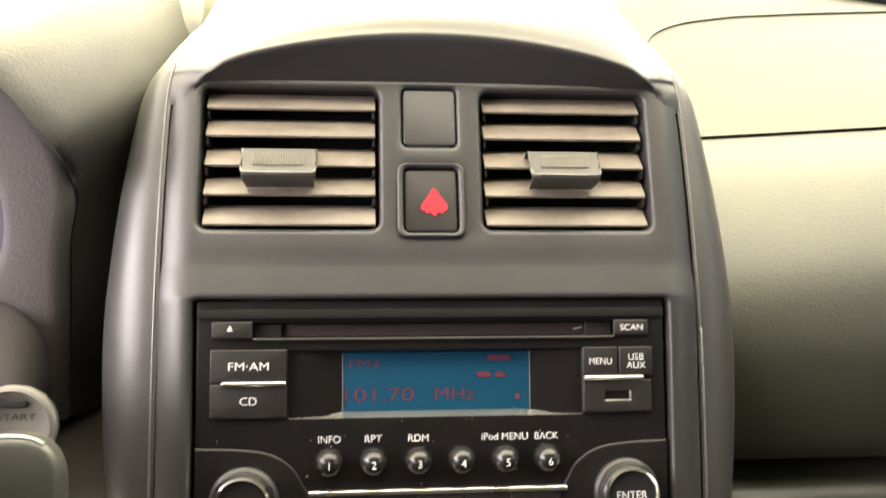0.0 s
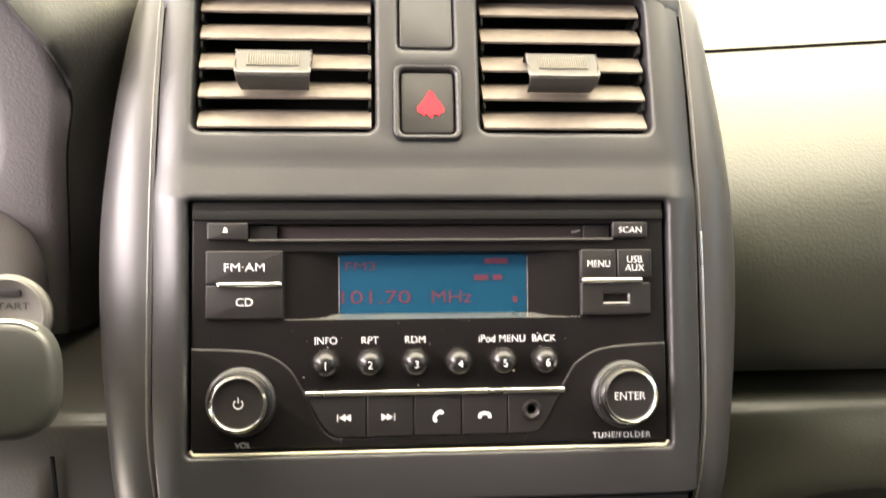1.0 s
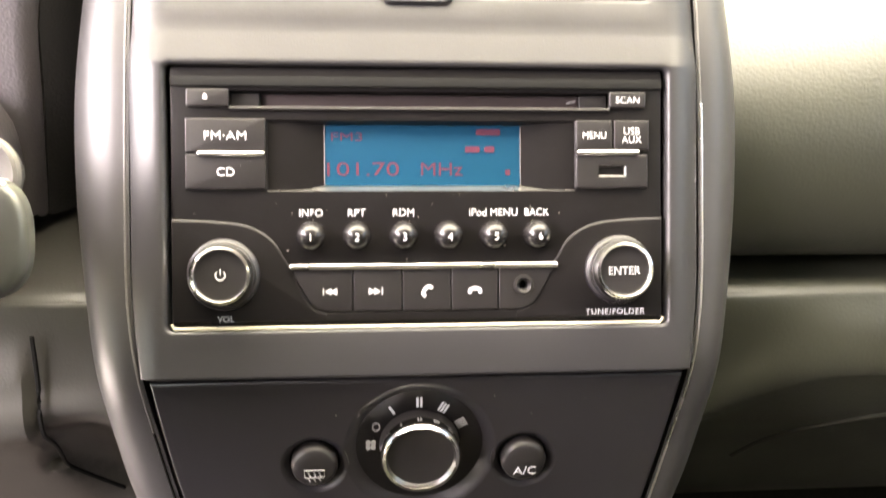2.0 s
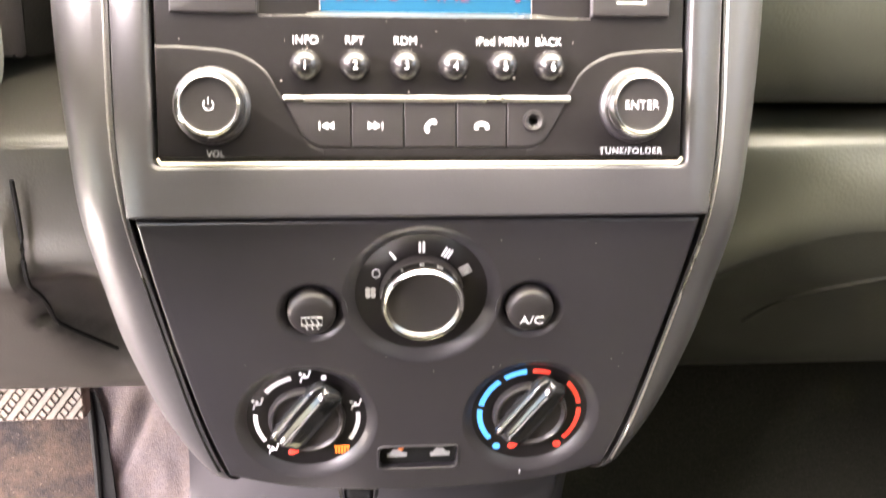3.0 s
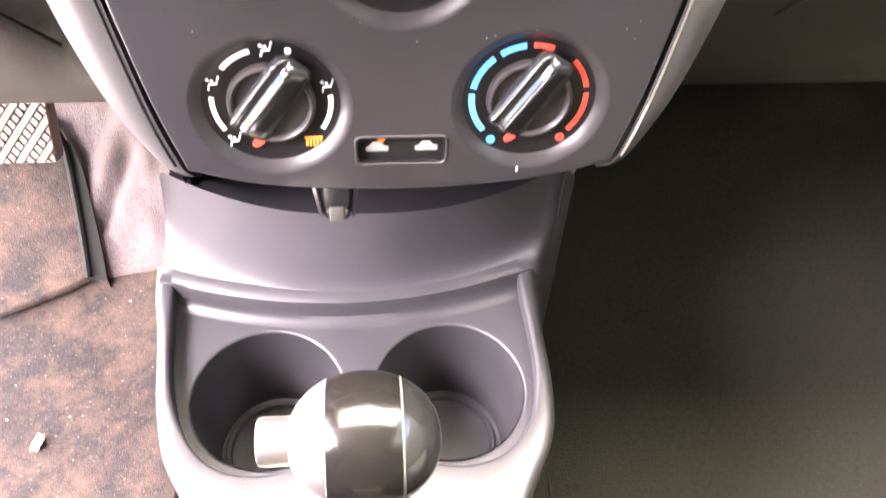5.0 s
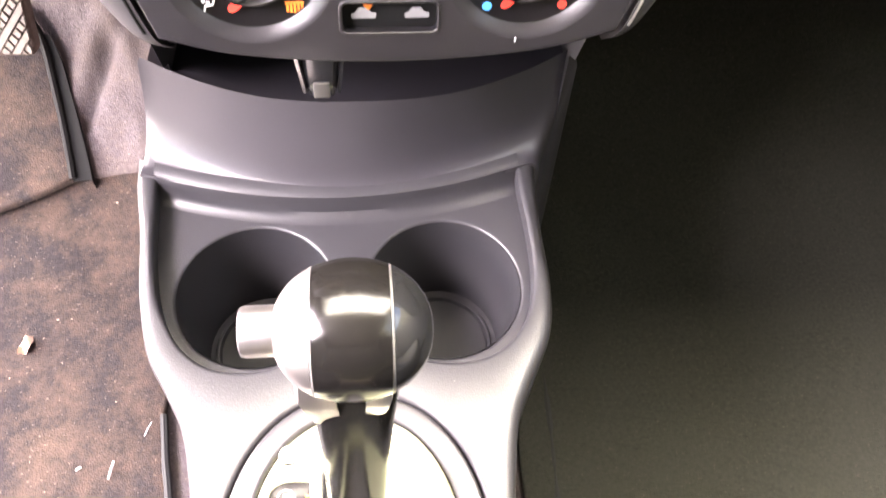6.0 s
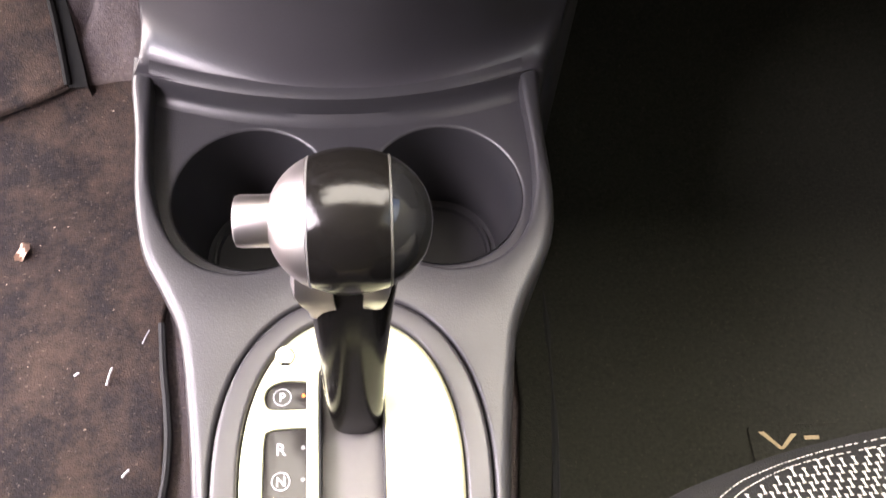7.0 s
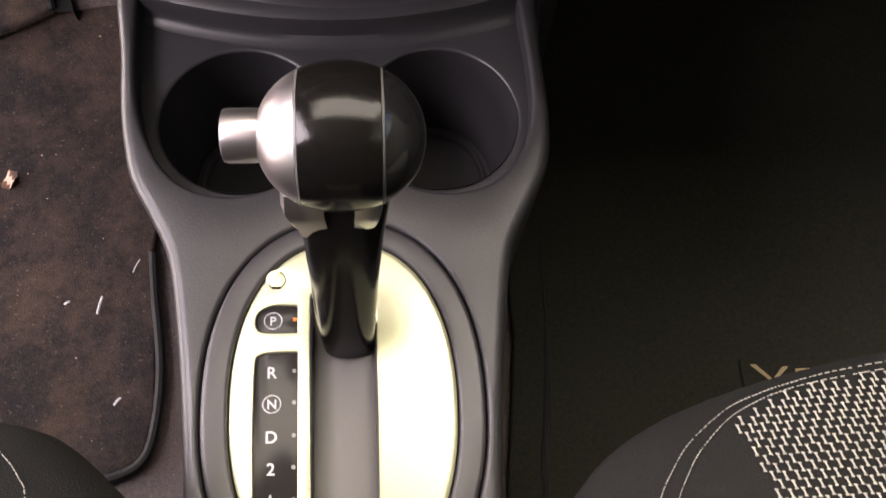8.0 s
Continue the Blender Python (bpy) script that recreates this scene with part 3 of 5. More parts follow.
for side in (-1, 1):
    trim = thing("side_trim", "satin silver-grey curved trim beside the fascia", "trim", M_S, group="fascia side trims")
    secs = []
    for xi, yi, z, xo, yo in spline(STATIONS, 5):
        xi -= 0.0007 if side > 0 else 0.0012
        xo -= 0.0025 if side > 0 else 0.0
        ring = []
        for k in range(11):
            t = math.pi / 2 * k / 10
            ring.append((side * (xi + (xo - xi) * math.sin(t) ** 0.9), yi + (yo - yi) * (1 - math.cos(t)) ** 1.15, z))
        ring.insert(0, (side * (xi + 0.0004), yi + 0.006, z))
        ring.append((side * (xo - 0.001), yo + 0.05, z))
        secs.append(ring)
    part("trim_strip", loft(secs), TRIM, trim, sharp=60)
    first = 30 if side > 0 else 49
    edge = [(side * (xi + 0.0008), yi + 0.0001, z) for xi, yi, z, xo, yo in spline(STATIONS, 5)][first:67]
    # pale tube puts the highlight of the trim's inner edge into colour
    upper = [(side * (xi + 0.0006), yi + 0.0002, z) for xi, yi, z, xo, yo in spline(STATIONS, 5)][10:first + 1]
    part("seam_highlight", tube(upper, 0.0005, 8), PALEPL, trim, "thin painted highlight along the seam")
    part("edge_bead", tube(edge, 0.0006, 8), SATIN if side > 0 else DARK, trim, "thin bright edge bead" if side > 0 else "dark edge seam")

# ---- vents ----


def vent(x0, x1, group):
    v = thing("air_vent", "dusty grey dashboard air vent with slats", "vent", M_U, group=group)
    for name, dims in (("duct_back", (x0 - 0.001, x1 + 0.001, 0.030, 0.034, 0.0270, 0.0960)), ("duct_side", (x0 - 0.004, x0 - 0.0008, 0.0126, 0.034, 0.0270, 0.0960)), ("duct_side", (x1 + 0.0008, x1 + 0.004, 0.0126, 0.034, 0.0270, 0.0960)),
                       ("duct_floor", (x0 - 0.0007, x1 + 0.0007, 0.0126, 0.0299, 0.0255, 0.0288)), ("duct_roof", (x0 - 0.0007, x1 + 0.0007, 0.0126, 0.0299, 0.0936, 0.0975))):
        part(name, box(bmesh.new(), *dims), DARK, v)
    xc, w = (x0 + x1) / 2, (x1 - x0) / 2 - 0.0012
    for i, zt in enumerate((0.0915, 0.0788, 0.0652, 0.0520, 0.0388)):
        bm = bmesh.new()
        # slat: tilted blade, front edge low, thick rounded nose
        prof = [(0.0036, -0.0074), (0.0028, -0.0068), (0.0029, -0.0058), (0.0078, 0.0014), (0.0135, 0.0048), (0.0190, 0.0058), (0.0188, 0.0046), (0.0100, -0.0022)]
        loft([[(xc + s * w, y, zt + z) for y, z in prof] for s in (-1, -0.97, -0.3, 0.3, 0.97, 1)], close=True, bm=bm, caps=True)
        part("slat", bm, SLAT, v)
        for s in (-1, 1):
            b2 = box(bmesh.new(), xc + s * (w - 0.0006) - 0.0006, xc + s * (w - 0.0006) + 0.0006, 0.004, 0.012, zt - 0.0110, zt - 0.0078, 0.0003)
            part("pivot", b2, DARK, v)
    return v


vl = vent(-0.0990, -0.0239, "centre vents")
vr = vent(0.0219, 0.0958, "centre vents")


def vent_tab(v, xc, w):
    secs = []
    for y, z, k in ((0.010, 0.0632, 0.97), (0.001, 0.0642, 1.0), (-0.0035, 0.0635, 1.0), (-0.0075, 0.0542, 0.985), (-0.0088, 0.0519, 0.98), (-0.0086, 0.0499, 0.965), (-0.0065, 0.0487, 0.95), (0.004, 0.0487, 0.90)):
        secs.append([(xc + w * k * s, y + 0.0006 * (abs(s) > 0.99), z) for s in (-1, -0.985, -0.93, -0.5, 0, 0.5, 0.93, 0.985, 1)])
    tab = part("direction_tab", loft(secs), TAB, v, "dark grey thumb tab")
    part("tab_rim", tube([(xc - w * 0.985, -0.0034, 0.0634), (xc - w * 0.975, -0.0076, 0.0540), (xc - w * 0.955, -0.0091, 0.0516), (xc - w * 0.90, -0.0094, 0.0509), (xc, -0.0095, 0.0508), (xc + w * 0.90, -0.0094, 0.0509), (xc + w * 0.955, -0.0091, 0.0516), (xc + w * 0.975, -0.0076, 0.0540), (xc + w * 0.985, -0.0034, 0.0634)], 0.0006, 6), EDGEPL, tab, "lighter grey rim")
    bm = bmesh.new()
    n = 22
    for i in range(n):
        x = xc - w * 0.66 + 1.32 * w * i / (n - 1)
        p = Vector((x, -0.0049, 0.0612)), Vector((x, -0.0078, 0.0549))
        tube([p[0], p[1]], 0.00033, 5, bm)
    part("grip_ribs", bm, RIBS, tab)


vent_tab(vl, -0.0658, 0.0158)
vent_tab(vr, 0.0567, 0.0155)
blank = thing("switch_blank", "plain grey blanking cover above the hazard switch", "cover", M_U)
part("cover", panel(rrect(-0.0128, 0.0674, 0.0103, 0.0936, 0.0022), y=0.0008, r=0.0007, depth=0.006), FASCIA, blank)
haz = thing("hazard_switch", "black hazard light switch with red triangle", "switch", M_U)
part("bezel", panel(rrect(-0.0158, 0.0254, 0.0135, 0.0590, 0.0040), [rrect(-0.0131, 0.0277, 0.0108, 0.0568, 0.0028)], y=-0.0012, r=0.0010, depth=0.0035, hole_r=0.0016, hole_depth=0.008), FASCIA, haz, "raised grey rim")
part("push_button", panel(rrect(-0.0126, 0.0282, 0.0103, 0.0563, 0.0022), y=0.0008, r=0.0010, depth=0.008), BUTTON, haz)
tri = [(0.0002 + x, 0.0405 + z) for x, z in ((0.0, 0.0072), (0.0012, 0.0062), (0.0022, 0.0042), (0.0034, 0.0024), (0.0052, 0.0004), (0.0058, -0.0012), (0.0054, -0.0026), (0.0040, -0.0030), (0.0036, -0.0044), (0.0024, -0.0036), (0.0012, -0.0038), (0.0004, -0.0052), (-0.0010, -0.0044), (-0.0018, -0.0030), (-0.0030, -0.0042), (-0.0042, -0.0030), (-0.0056, -0.0024), (-0.0058, -0.0006), (-0.0046, 0.0010), (-0.0030, 0.0028), (-0.0020, 0.0048), (-0.0010, 0.0064))]
tri = ccw(tri)
mark(tri, 0.0006, HAZRED, haz, "warning_triangle")

# ---- radio ----
radio = thing("car_radio", "black car radio with blue display and chrome knobs", "radio", M_S)
WELL = [(-0.0612, -0.0182), (0.0625, -0.0182), (0.0625, -0.0462), (-0.0612, -0.0462)]
LOBE_L = spline([(-0.0985, -0.0577), (-0.0827, -0.0583), (-0.0691, -0.0602), (-0.0600, -0.0656), (-0.0555, -0.0725), (-0.0521, -0.0783), (-0.0470, -0.0890), (-0.0430, -0.0935), (-0.0380, -0.0952)], 5)
LOBE_R = [(-x, z) for x, z in LOBE_L]
FACE = rrect(-0.0988, -0.0993, 0.0988, 0.0027, 0.0015)
SLOT = rrect(-0.0758, -0.0132, 0.0765, -0.0068, 0.0004, 2)
bm = panel(FACE, [ccw(WELL), SLOT, circle(0.0408, -0.0845, 0.0026, 24)], y=0.003, r=0.0010, depth=0.012, hole_r=0.0004, hole_depth=0.008)
part("face", bm, RADIO, radio)
# upper ledge over the slot
part("top_ledge", loft([[(x, y, z) for y, z in ((0.003, -0.0052), (0.0015, -0.0049), (0.0012, -0.0030), (0.0018, -0.0012), (0.004, -0.0008))] for x in (-0.0982, 0.0, 0.0982)]), DARK, radio)
part("slot_lip", tube([(-0.0757, 0.0022, -0.0136), (0.0766, 0.0022, -0.0136)], 0.0008, 8), BUTTON, radio, "worn lower lip of the disc slot")
bm = box(bmesh.new(), -0.0762, 0.0770, 0.0095, 0.0105, -0.0140, -0.0060)
part("slot_back", bm, DARK, radio)
part("disc_shutter", panel(rrect(-0.0640, -0.0126, 0.0648, -0.0074, 0.0003, 2), y=0.0075, r=0.0003, depth=0.002), mat("brown_black_felt", (0.012, 0.006, 0.006), 0.9), radio, "dark felt disc slot")
for x in (-0.0700, 0.0706):
    part("slot_end", panel(rrect(x - 0.0057, -0.0128, x + 0.0057, -0.0073, 0.0003, 2), y=0.0055, r=0.0003, depth=0.004), BUTTON, radio)
part("disc_lamp", panel([(0.0600, -0.0106), (0.0638, -0.0098), (0.0640, -0.0090), (0.0602, -0.0098)], y=0.0072, r=0.0, depth=0.0004), GREYINK, radio)


def key(x0, z0, x1, z1, words="", size=0.0034, width=None, y=0.0012, tx=0.0, tz=0.0, r=0.0006, name="button"):
    k = part(name, panel(rrect(x0, z0, x1, z1, r, 3), y=y, r=0.0006, depth=0.006), BUTTON, radio)
    if words:
        for i, w in enumerate(words.split("|")):
            n = len(words.split("|"))
            lettering(w, size, (x0 + x1) / 2 + tx, (z0 + z1) / 2 + tz + (n - 1) * 0.00175 - i * 0.0035, y - 0.0001, WHITE, k, width if n == 1 else None)
    return k


ej = key(-0.0923, -0.0131, -0.0758, -0.0062)
mark([(-0.0859, -0.0093), (-0.0839, -0.0093), (-0.0849, -0.0078)], 0.0011, WHITE, ej, "eject_symbol")
mark(rrect(-0.0859, -0.0101, -0.0839, -0.0096, 0.0001, 1), 0.0011, WHITE, ej, "eject_symbol")
key(0.0765, -0.0128, 0.0916, -0.0063, "SCAN", 0.0037, 0.0098)
key(-0.0928, -0.0312, -0.0617, -0.0177, "FM·AM", 0.0047, 0.0163)
key(-0.0928, -0.0455, -0.0617, -0.0318, "CD", 0.0047, 0.0068)
key(0.0627, -0.0299, 0.0778, -0.0179, "MENU", 0.0040, 0.0097)
key(0.0784, -0.0299, 0.0931, -0.0179, "USB|AUX", 0.0040)
uk = part("usb_cover", panel(rrect(0.0627, -0.0453, 0.0925, -0.0318, 0.0006, 3), [rrect(0.0716, -0.0413, 0.0839, -0.0360, 0.0003, 2)], y=0.0012, r=0.0006, depth=0.006, hole_r=0.0002), BUTTON, radio)
part("usb_port", panel(rrect(0.0716, -0.0413, 0.0839, -0.0360, 0.0003, 2), [rrect(0.0721, -0.0408, 0.0834, -0.0365, 0.0002, 2)], y=0.0014, r=0.0002, depth=0.004, hole_r=0.0002), BUTTON, uk, "dark port rim")
part("usb_lip", panel(rrect(0.0722, -0.0408, 0.0834, -0.0402, 0.0002, 2), y=0.0011, r=0.0002, depth=0.003), SATIN, uk, "bright metal lower lip")
part("usb_lip", panel(rrect(0.0829, -0.0401, 0.0834, -0.0366, 0.0002, 2), y=0.0011, r=0.0002, depth=0.003), SATIN, uk, "bright metal side lip")
part("usb_tongue", panel(rrect(0.0722, -0.0390, 0.0826, -0.0366, 0.0002, 2), y=0.0042, r=0.0002, depth=0.002), DARK, uk)
part("divider_bar", panel(rrect(-0.0883, -0.0326, -0.0619, -0.0306, 0.0009), y=-0.0002, r=0.0008, depth=0.003), SATIN, radio, "slim bright bar")
part("divider_bar", panel(rrect(0.0630, -0.0318, 0.0888, -0.0299, 0.0009), y=-0.0002, r=0.0008, depth=0.003), SATIN, radio, "slim bright bar")
# display well: slanted cheeks and recessed blue screen
part("display", panel(rrect(-0.0390, -0.0440, 0.0408, -0.0195, 0.0004, 2), y=0.0078, r=0.0002, depth=0.002), LCD, radio, "lit blue liquid crystal display")
for s, xo, xi in ((-1, -0.0614, -0.0388), (1, 0.0627, 0.0406)):
    xm = (xo * 0.55 + xi * 0.45)
    part("display_cheek", loft([[(xo, 0.0040, z), (xm, 0.0045, z), (xi, 0.0078, z)] for z in (-0.0184, -0.0460)]), RADIO, radio)
    part("screen_edge", tube([(xi + s * 0.0002, 0.0076, -0.0197), (xi + s * 0.0002, 0.0076, -0.0439)], 0.00022, 5), PALEPL, radio, "thin worn edge beside the screen")
part("display_sill", loft([[(-0.0612, 0.0032, -0.0463), (-0.0470, 0.0032, -0.0463), (-0.0388, 0.0032, -0.0463), (0.0406, 0.0032, -0.0463), (0.0500, 0.0032, -0.0463), (0.0625, 0.0032, -0.0463)], [(-0.0612, 0.0044, -0.0459), (-0.0470, 0.0048, -0.0456), (-0.0388, 0.0080, -0.0440), (0.0406, 0.0080, -0.0440), (0.0500, 0.0048, -0.0456), (0.0625, 0.0044, -0.0459)]]), SATIN, radio, "bright sill below the display")
part("display_head", loft([[(-0.0612, 0.0032, -0.0181), (0.0625, 0.0032, -0.0181)], [(-0.0388, 0.0080, -0.0195), (0.0406, 0.0080, -0.0195)]]), RADIO, radio)
lettering("101.70", 0.0078, -0.0235, -0.0372, 0.0077, LCDINK, radio, 0.0290, "display_text")
lettering("MHz", 0.0078, 0.0085, -0.0372, 0.0077, LCDINK, radio, 0.0170, "display_text")
lettering("FM3", 0.0050, -0.0300, -0.0242, 0.0077, LCDINK, radio, 0.0125, "display_text")
for x0, x1, z in ((0.0225, 0.0325, -0.0222), (0.0180, 0.0240, -0.0292), (0.0260, 0.0300, -0.0292), (0.0345, 0.0365, -0.0386)):
    mark(rrect(x0, z - 0.0012, x1, z + 0.0012, 0.0004, 2), 0.0077, LCDINK, radio, "display_segment")
# preset balls
for i, (x, w) in enumerate(((-0.0443, "INFO"), (-0.0262, "RPT"), (-0.0075, "RDM"), (0.0105, ""), (0.0289, "iPod MENU"), (0.0467, "BACK"))):
    b = part("preset_button", lathe([(0.0059, 0.0034), (0.0059, 0.0012), (0.0054, -0.0014), (0.0043, -0.0034), (0.0028, -0.0047), (0.0012, -0.0052), (0, -0.0053)], 32, x, -0.0640, cap=False), GLOSSBTN, radio)
    lettering(str(i + 1), 0.0044, x + 0.0001, -0.0645, -0.0055, WHITE, b)
    if w:
        lettering(w, 0.0042, x, -0.0549, 0.0029, WHITE, radio, {"INFO": 0.0092, "RPT": 0.0070, "RDM": 0.0084, "iPod MENU": 0.0196, "BACK": 0.0100}[w])
# lobes round the knobs
for lobe in (LOBE_L, LOBE_R):
    s = -1 if lobe is LOBE_L else 1
    loop = ccw(lobe + [(s * 0.0380, -0.0980), (s * 0.0985, -0.0980)])
    part("knob_surround", panel(loop, y=0.0016, r=0.0006, depth=0.0012), RADIO, radio)
    part("surround_edge", tube([(x, 0.0022, z) for x, z in lobe], 0.00045, 6), BUTTON, radio)
part("lower_strip", panel(rrect(-0.0384, -0.0980, 0.0384, -0.0946, 0.0004, 2), y=0.0016, r=0.0004, depth=0.0012), RADIO, radio)
lo = [(-0.0525, -0.0758), (0.0535, -0.0758), (0.0525, -0.0790), (0.0470, -0.0890), (0.0440, -0.0925), (0.0400, -0.0942), (-0.0390, -0.0942), (-0.0430, -0.0925), (-0.0462, -0.0890), (-0.0512, -0.0790)]
cuts = (-0.0279, -0.0083, 0.0114, 0.0306)


def clip_x(loop, x, keep_right):
    out = []
    for (a, b), (c, d) in zip(loop, loop[1:] + loop[:1]):
        ia, ic = (a >= x) == keep_right, (c >= x) == keep_right
        if ia:
            out.append((a, b))
        if ia != ic and abs(c - a) > 1e-9:
            t = (x - a) / (c - a)
            out.append((x, b + t * (d - b)))
    return out


bounds = (-0.06,) + cuts + (0.06,)
keys = []
for a, b in zip(bounds, bounds[1:]):
    loop = clip_x(clip_x(lo, a + 0.0002, True), b - 0.0002, False)
    hole = [circle(0.0408, -0.0845, 0.0024, 24)] if a > 0.03 else []
    keys.append(part("track_button" if not hole else "socket_panel", panel(ccw(loop), hole, y=0.0010, r=0.0005, depth=0.004), BUTTON, radio))
part("chrome_bar", panel(rrect(-0.0528, -0.0774, 0.0548, -0.0752, 0.0008), y=-0.0004, r=0.0008, depth=0.003), SATIN, radio, "long bright bar")
part("audio_socket", lathe([(0.0042, 0.0010), (0.0040, 0.0002), (0.0030, 0.0000), (0.0024, 0.0004), (0.0022, 0.0010), (0.0018, 0.0012), (0.0016, 0.006)], 28, 0.0408, -0.0845, cap=False), BUTTON, keys[4], "dark headphone socket")
part("audio_hole", lathe([(0, 0.0050), (0.0018, 0.0050)], 20, 0.0408, -0.0845, cap=False), DARK, keys[4])


def tri_mark(x, z, d, y, parent):
    mark([(x - d * 0.0013, z + 0.0014), (x - d * 0.0013, z - 0.0014), (x + d * 0.0013, z)], y, WHITE, parent, "symbol")


for kx, d, k in ((-0.0377, -1, keys[0]), (-0.0182, 1, keys[1])):
    z = -0.0863
    tri_mark(kx + d * 0.0, z, d, 0.0009, k)
    tri_mark(kx - d * 0.0022, z, d, 0.0009, k)
    mark(rrect(kx + d * 0.0017, z - 0.0014, kx + d * 0.0021, z + 0.0014, 0.0001, 1), 0.0009, WHITE, k, "symbol")


def handset(x, z, turn, k):
    pts = []
    for i in range(13):
        a = radians(180 * i / 12)
        pts.append((0.0028 * math.cos(a), 0.0016 * math.sin(a)))
    loop = [(p[0], p[1]) for p in pts] + [(-0.0028, -0.0012), (-0.0014, -0.0012), (-0.0012, 0.0001), (0.0012, 0.0001), (0.0014, -0.0012), (0.0028, -0.0012)]
    c, s = math.cos(radians(turn)), math.sin(radians(turn))
    mark(ccw([(x + c * a - s * b, z + s * a + c * b) for a, b in loop]), 0.0009, WHITE, k, "symbol")


handset(0.0015, -0.0862, 50, keys[2])
handset(0.0210, -0.0864, 0, keys[3])


def radio_knob(cx, cz, words, power, label):
    k = part("knob", lathe([(0.0110, 0.002), (0.0110, -0.0050), (0.0108, -0.0072), (0.0102, -0.0080), (0.0098, -0.0080), (0.0096, -0.0074), (0, -0.0070)], 56, cx, cz, cap=False), BUTTON, radio, label)
    part("knob_base", lathe([(0.0142, 0.0016), (0.0139, 0.0002), (0.0128, -0.0006), (0.0120, -0.0002), (0.0114, 0.0012)], 56, cx, cz, cap=False), PANEL, k)
    part("chrome_ring", lathe([(0.0117, 0.0010), (0.0122, -0.0030), (0.0120, -0.0068), (0.0113, -0.0086), (0.0104, -0.0090), (0.0097, -0.0082), (0.0096, -0.0073)], 56, cx, cz, cap=False), CHROME, k, "chrome ring")
    if words:
        lettering(words, 0.0046, cx, cz, -0.0072, WHITE, k, 0.0128)
    if power:
        arc = [(cx + 0.0018 * math.sin(radians(a)), -0.0074, cz + 0.0018 * math.cos(radians(a))) for a in range(40, 321, 20)]
        part("power_symbol", tube(arc, 0.00026, 5), WHITE, k)
        part("power_symbol", tube([(cx, -0.0074, cz + 0.0004), (cx, -0.0074, cz + 0.0026)], 0.00026, 5), WHITE, k)


radio_knob(-0.0785, -0.0790, "", True, "black power and volume knob")
radio_knob(0.0803, -0.0786, "ENTER", False, "black tuning knob")
lettering("VOL", 0.0034, -0.0778, -0.0966, 0.0012, WHITE, radio, 0.0064)
lettering("TUNE/FOLDER", 0.0034, 0.0788, -0.0957, 0.0012, WHITE, radio, 0.0246, spacing=1.15)

# ---- climate panel ----
climate = thing("climate_panel", "charcoal heater control panel with three dials", "control panel", M_H)
EDGE = spline([(0.1084, 0.0002), (0.1049, -0.0255), (0.0990, -0.0593), (0.0920, -0.0946), (0.0835, -0.1245)], 6)
BOTTOM = spline([(0.0835, -0.1245), (0.057, -0.1320), (0.019, -0.1357), (-0.019, -0.1357), (-0.057, -0.1320), (-0.0835, -0.1245)], 6)
loop = [(x, z) for x, z in EDGE] + BOTTOM[1:-1] + [(-x, z) for x, z in EDGE[::-1]]
FAN, DIAL_L, DIAL_R = (-0.0006, -0.0341), (-0.0488, -0.0963), (0.0484, -0.0965)
BTN_L, BTN_R = (-0.0447, -0.0404), (0.0437, -0.0406)
RECIRC = rrect(-0.0176, -0.1228, 0.0164, -0.1112, 0.0022)
bm = panel(loop, [circle(*FAN, 0.0322, 64), circle(*DIAL_L, 0.0305, 64), circle(*DIAL_R, 0.0305, 64), circle(*BTN_L, 0.0142, 48), circle(*BTN_R, 0.0142, 48), RECIRC], r=0.0016, depth=0.018, hole_r=0.0, hole_depth=0.004)


def fillet(bm, cx, cz, r0, r1, depth, n):
    """The panel rolls softly down into a round dish."""
    prof = [(r0 - (r0 - r1) * (0.5 - 0.5 * math.cos(math.pi * k / 8)) ** 0.9, depth * (0.5 - 0.5 * math.cos(math.pi * k / 8)) ** 1.25) for k in range(9)]
    lathe(prof, n, cx, cz, bm, cap=False)


fillet(bm, *FAN, 0.0322, 0.0262, 0.0046, 64)
fillet(bm, *DIAL_L, 0.0305, 0.0250, 0.0042, 64)
fillet(bm, *DIAL_R, 0.0305, 0.0250, 0.0042, 64)
fillet(bm, *BTN_L, 0.0142, 0.0106, 0.0030, 48)
fillet(bm, *BTN_R, 0.0142, 0.0106, 0.0030, 48)
bmesh.ops.remove_doubles(bm, verts=bm.verts, dist=0.00001)
part("panel", bm, PANEL, climate, sharp=60)


def bowl(cx, cz, r, depth, name, label):
    """The black floor of a dial dish."""
    return part(name, lathe([(r + 0.0012, depth - 0.0009), (r, depth), (r * 0.4, depth + 0.0004), (0, depth + 0.0004)], 64, cx, cz, cap=False), RADIO, climate, label)


def arc_mark(cx, cz, r, a0, a1, w, y, material, parent):
    n = max(3, int(abs(a1 - a0) / 6))
    outer = [(cx + (r + w / 2) * math.sin(radians(a0 + (a1 - a0) * i / n)), cz + (r + w / 2) * math.cos(radians(a0 + (a1 - a0) * i / n))) for i in range(n + 1)]
    inner = [(cx + (r - w / 2) * math.sin(radians(a0 + (a1 - a0) * i / n)), cz + (r - w / 2) * math.cos(radians(a0 + (a1 - a0) * i / n))) for i in range(n + 1)]
    mark(ccw(outer + inner[::-1]), y, material, parent, "scale_mark")


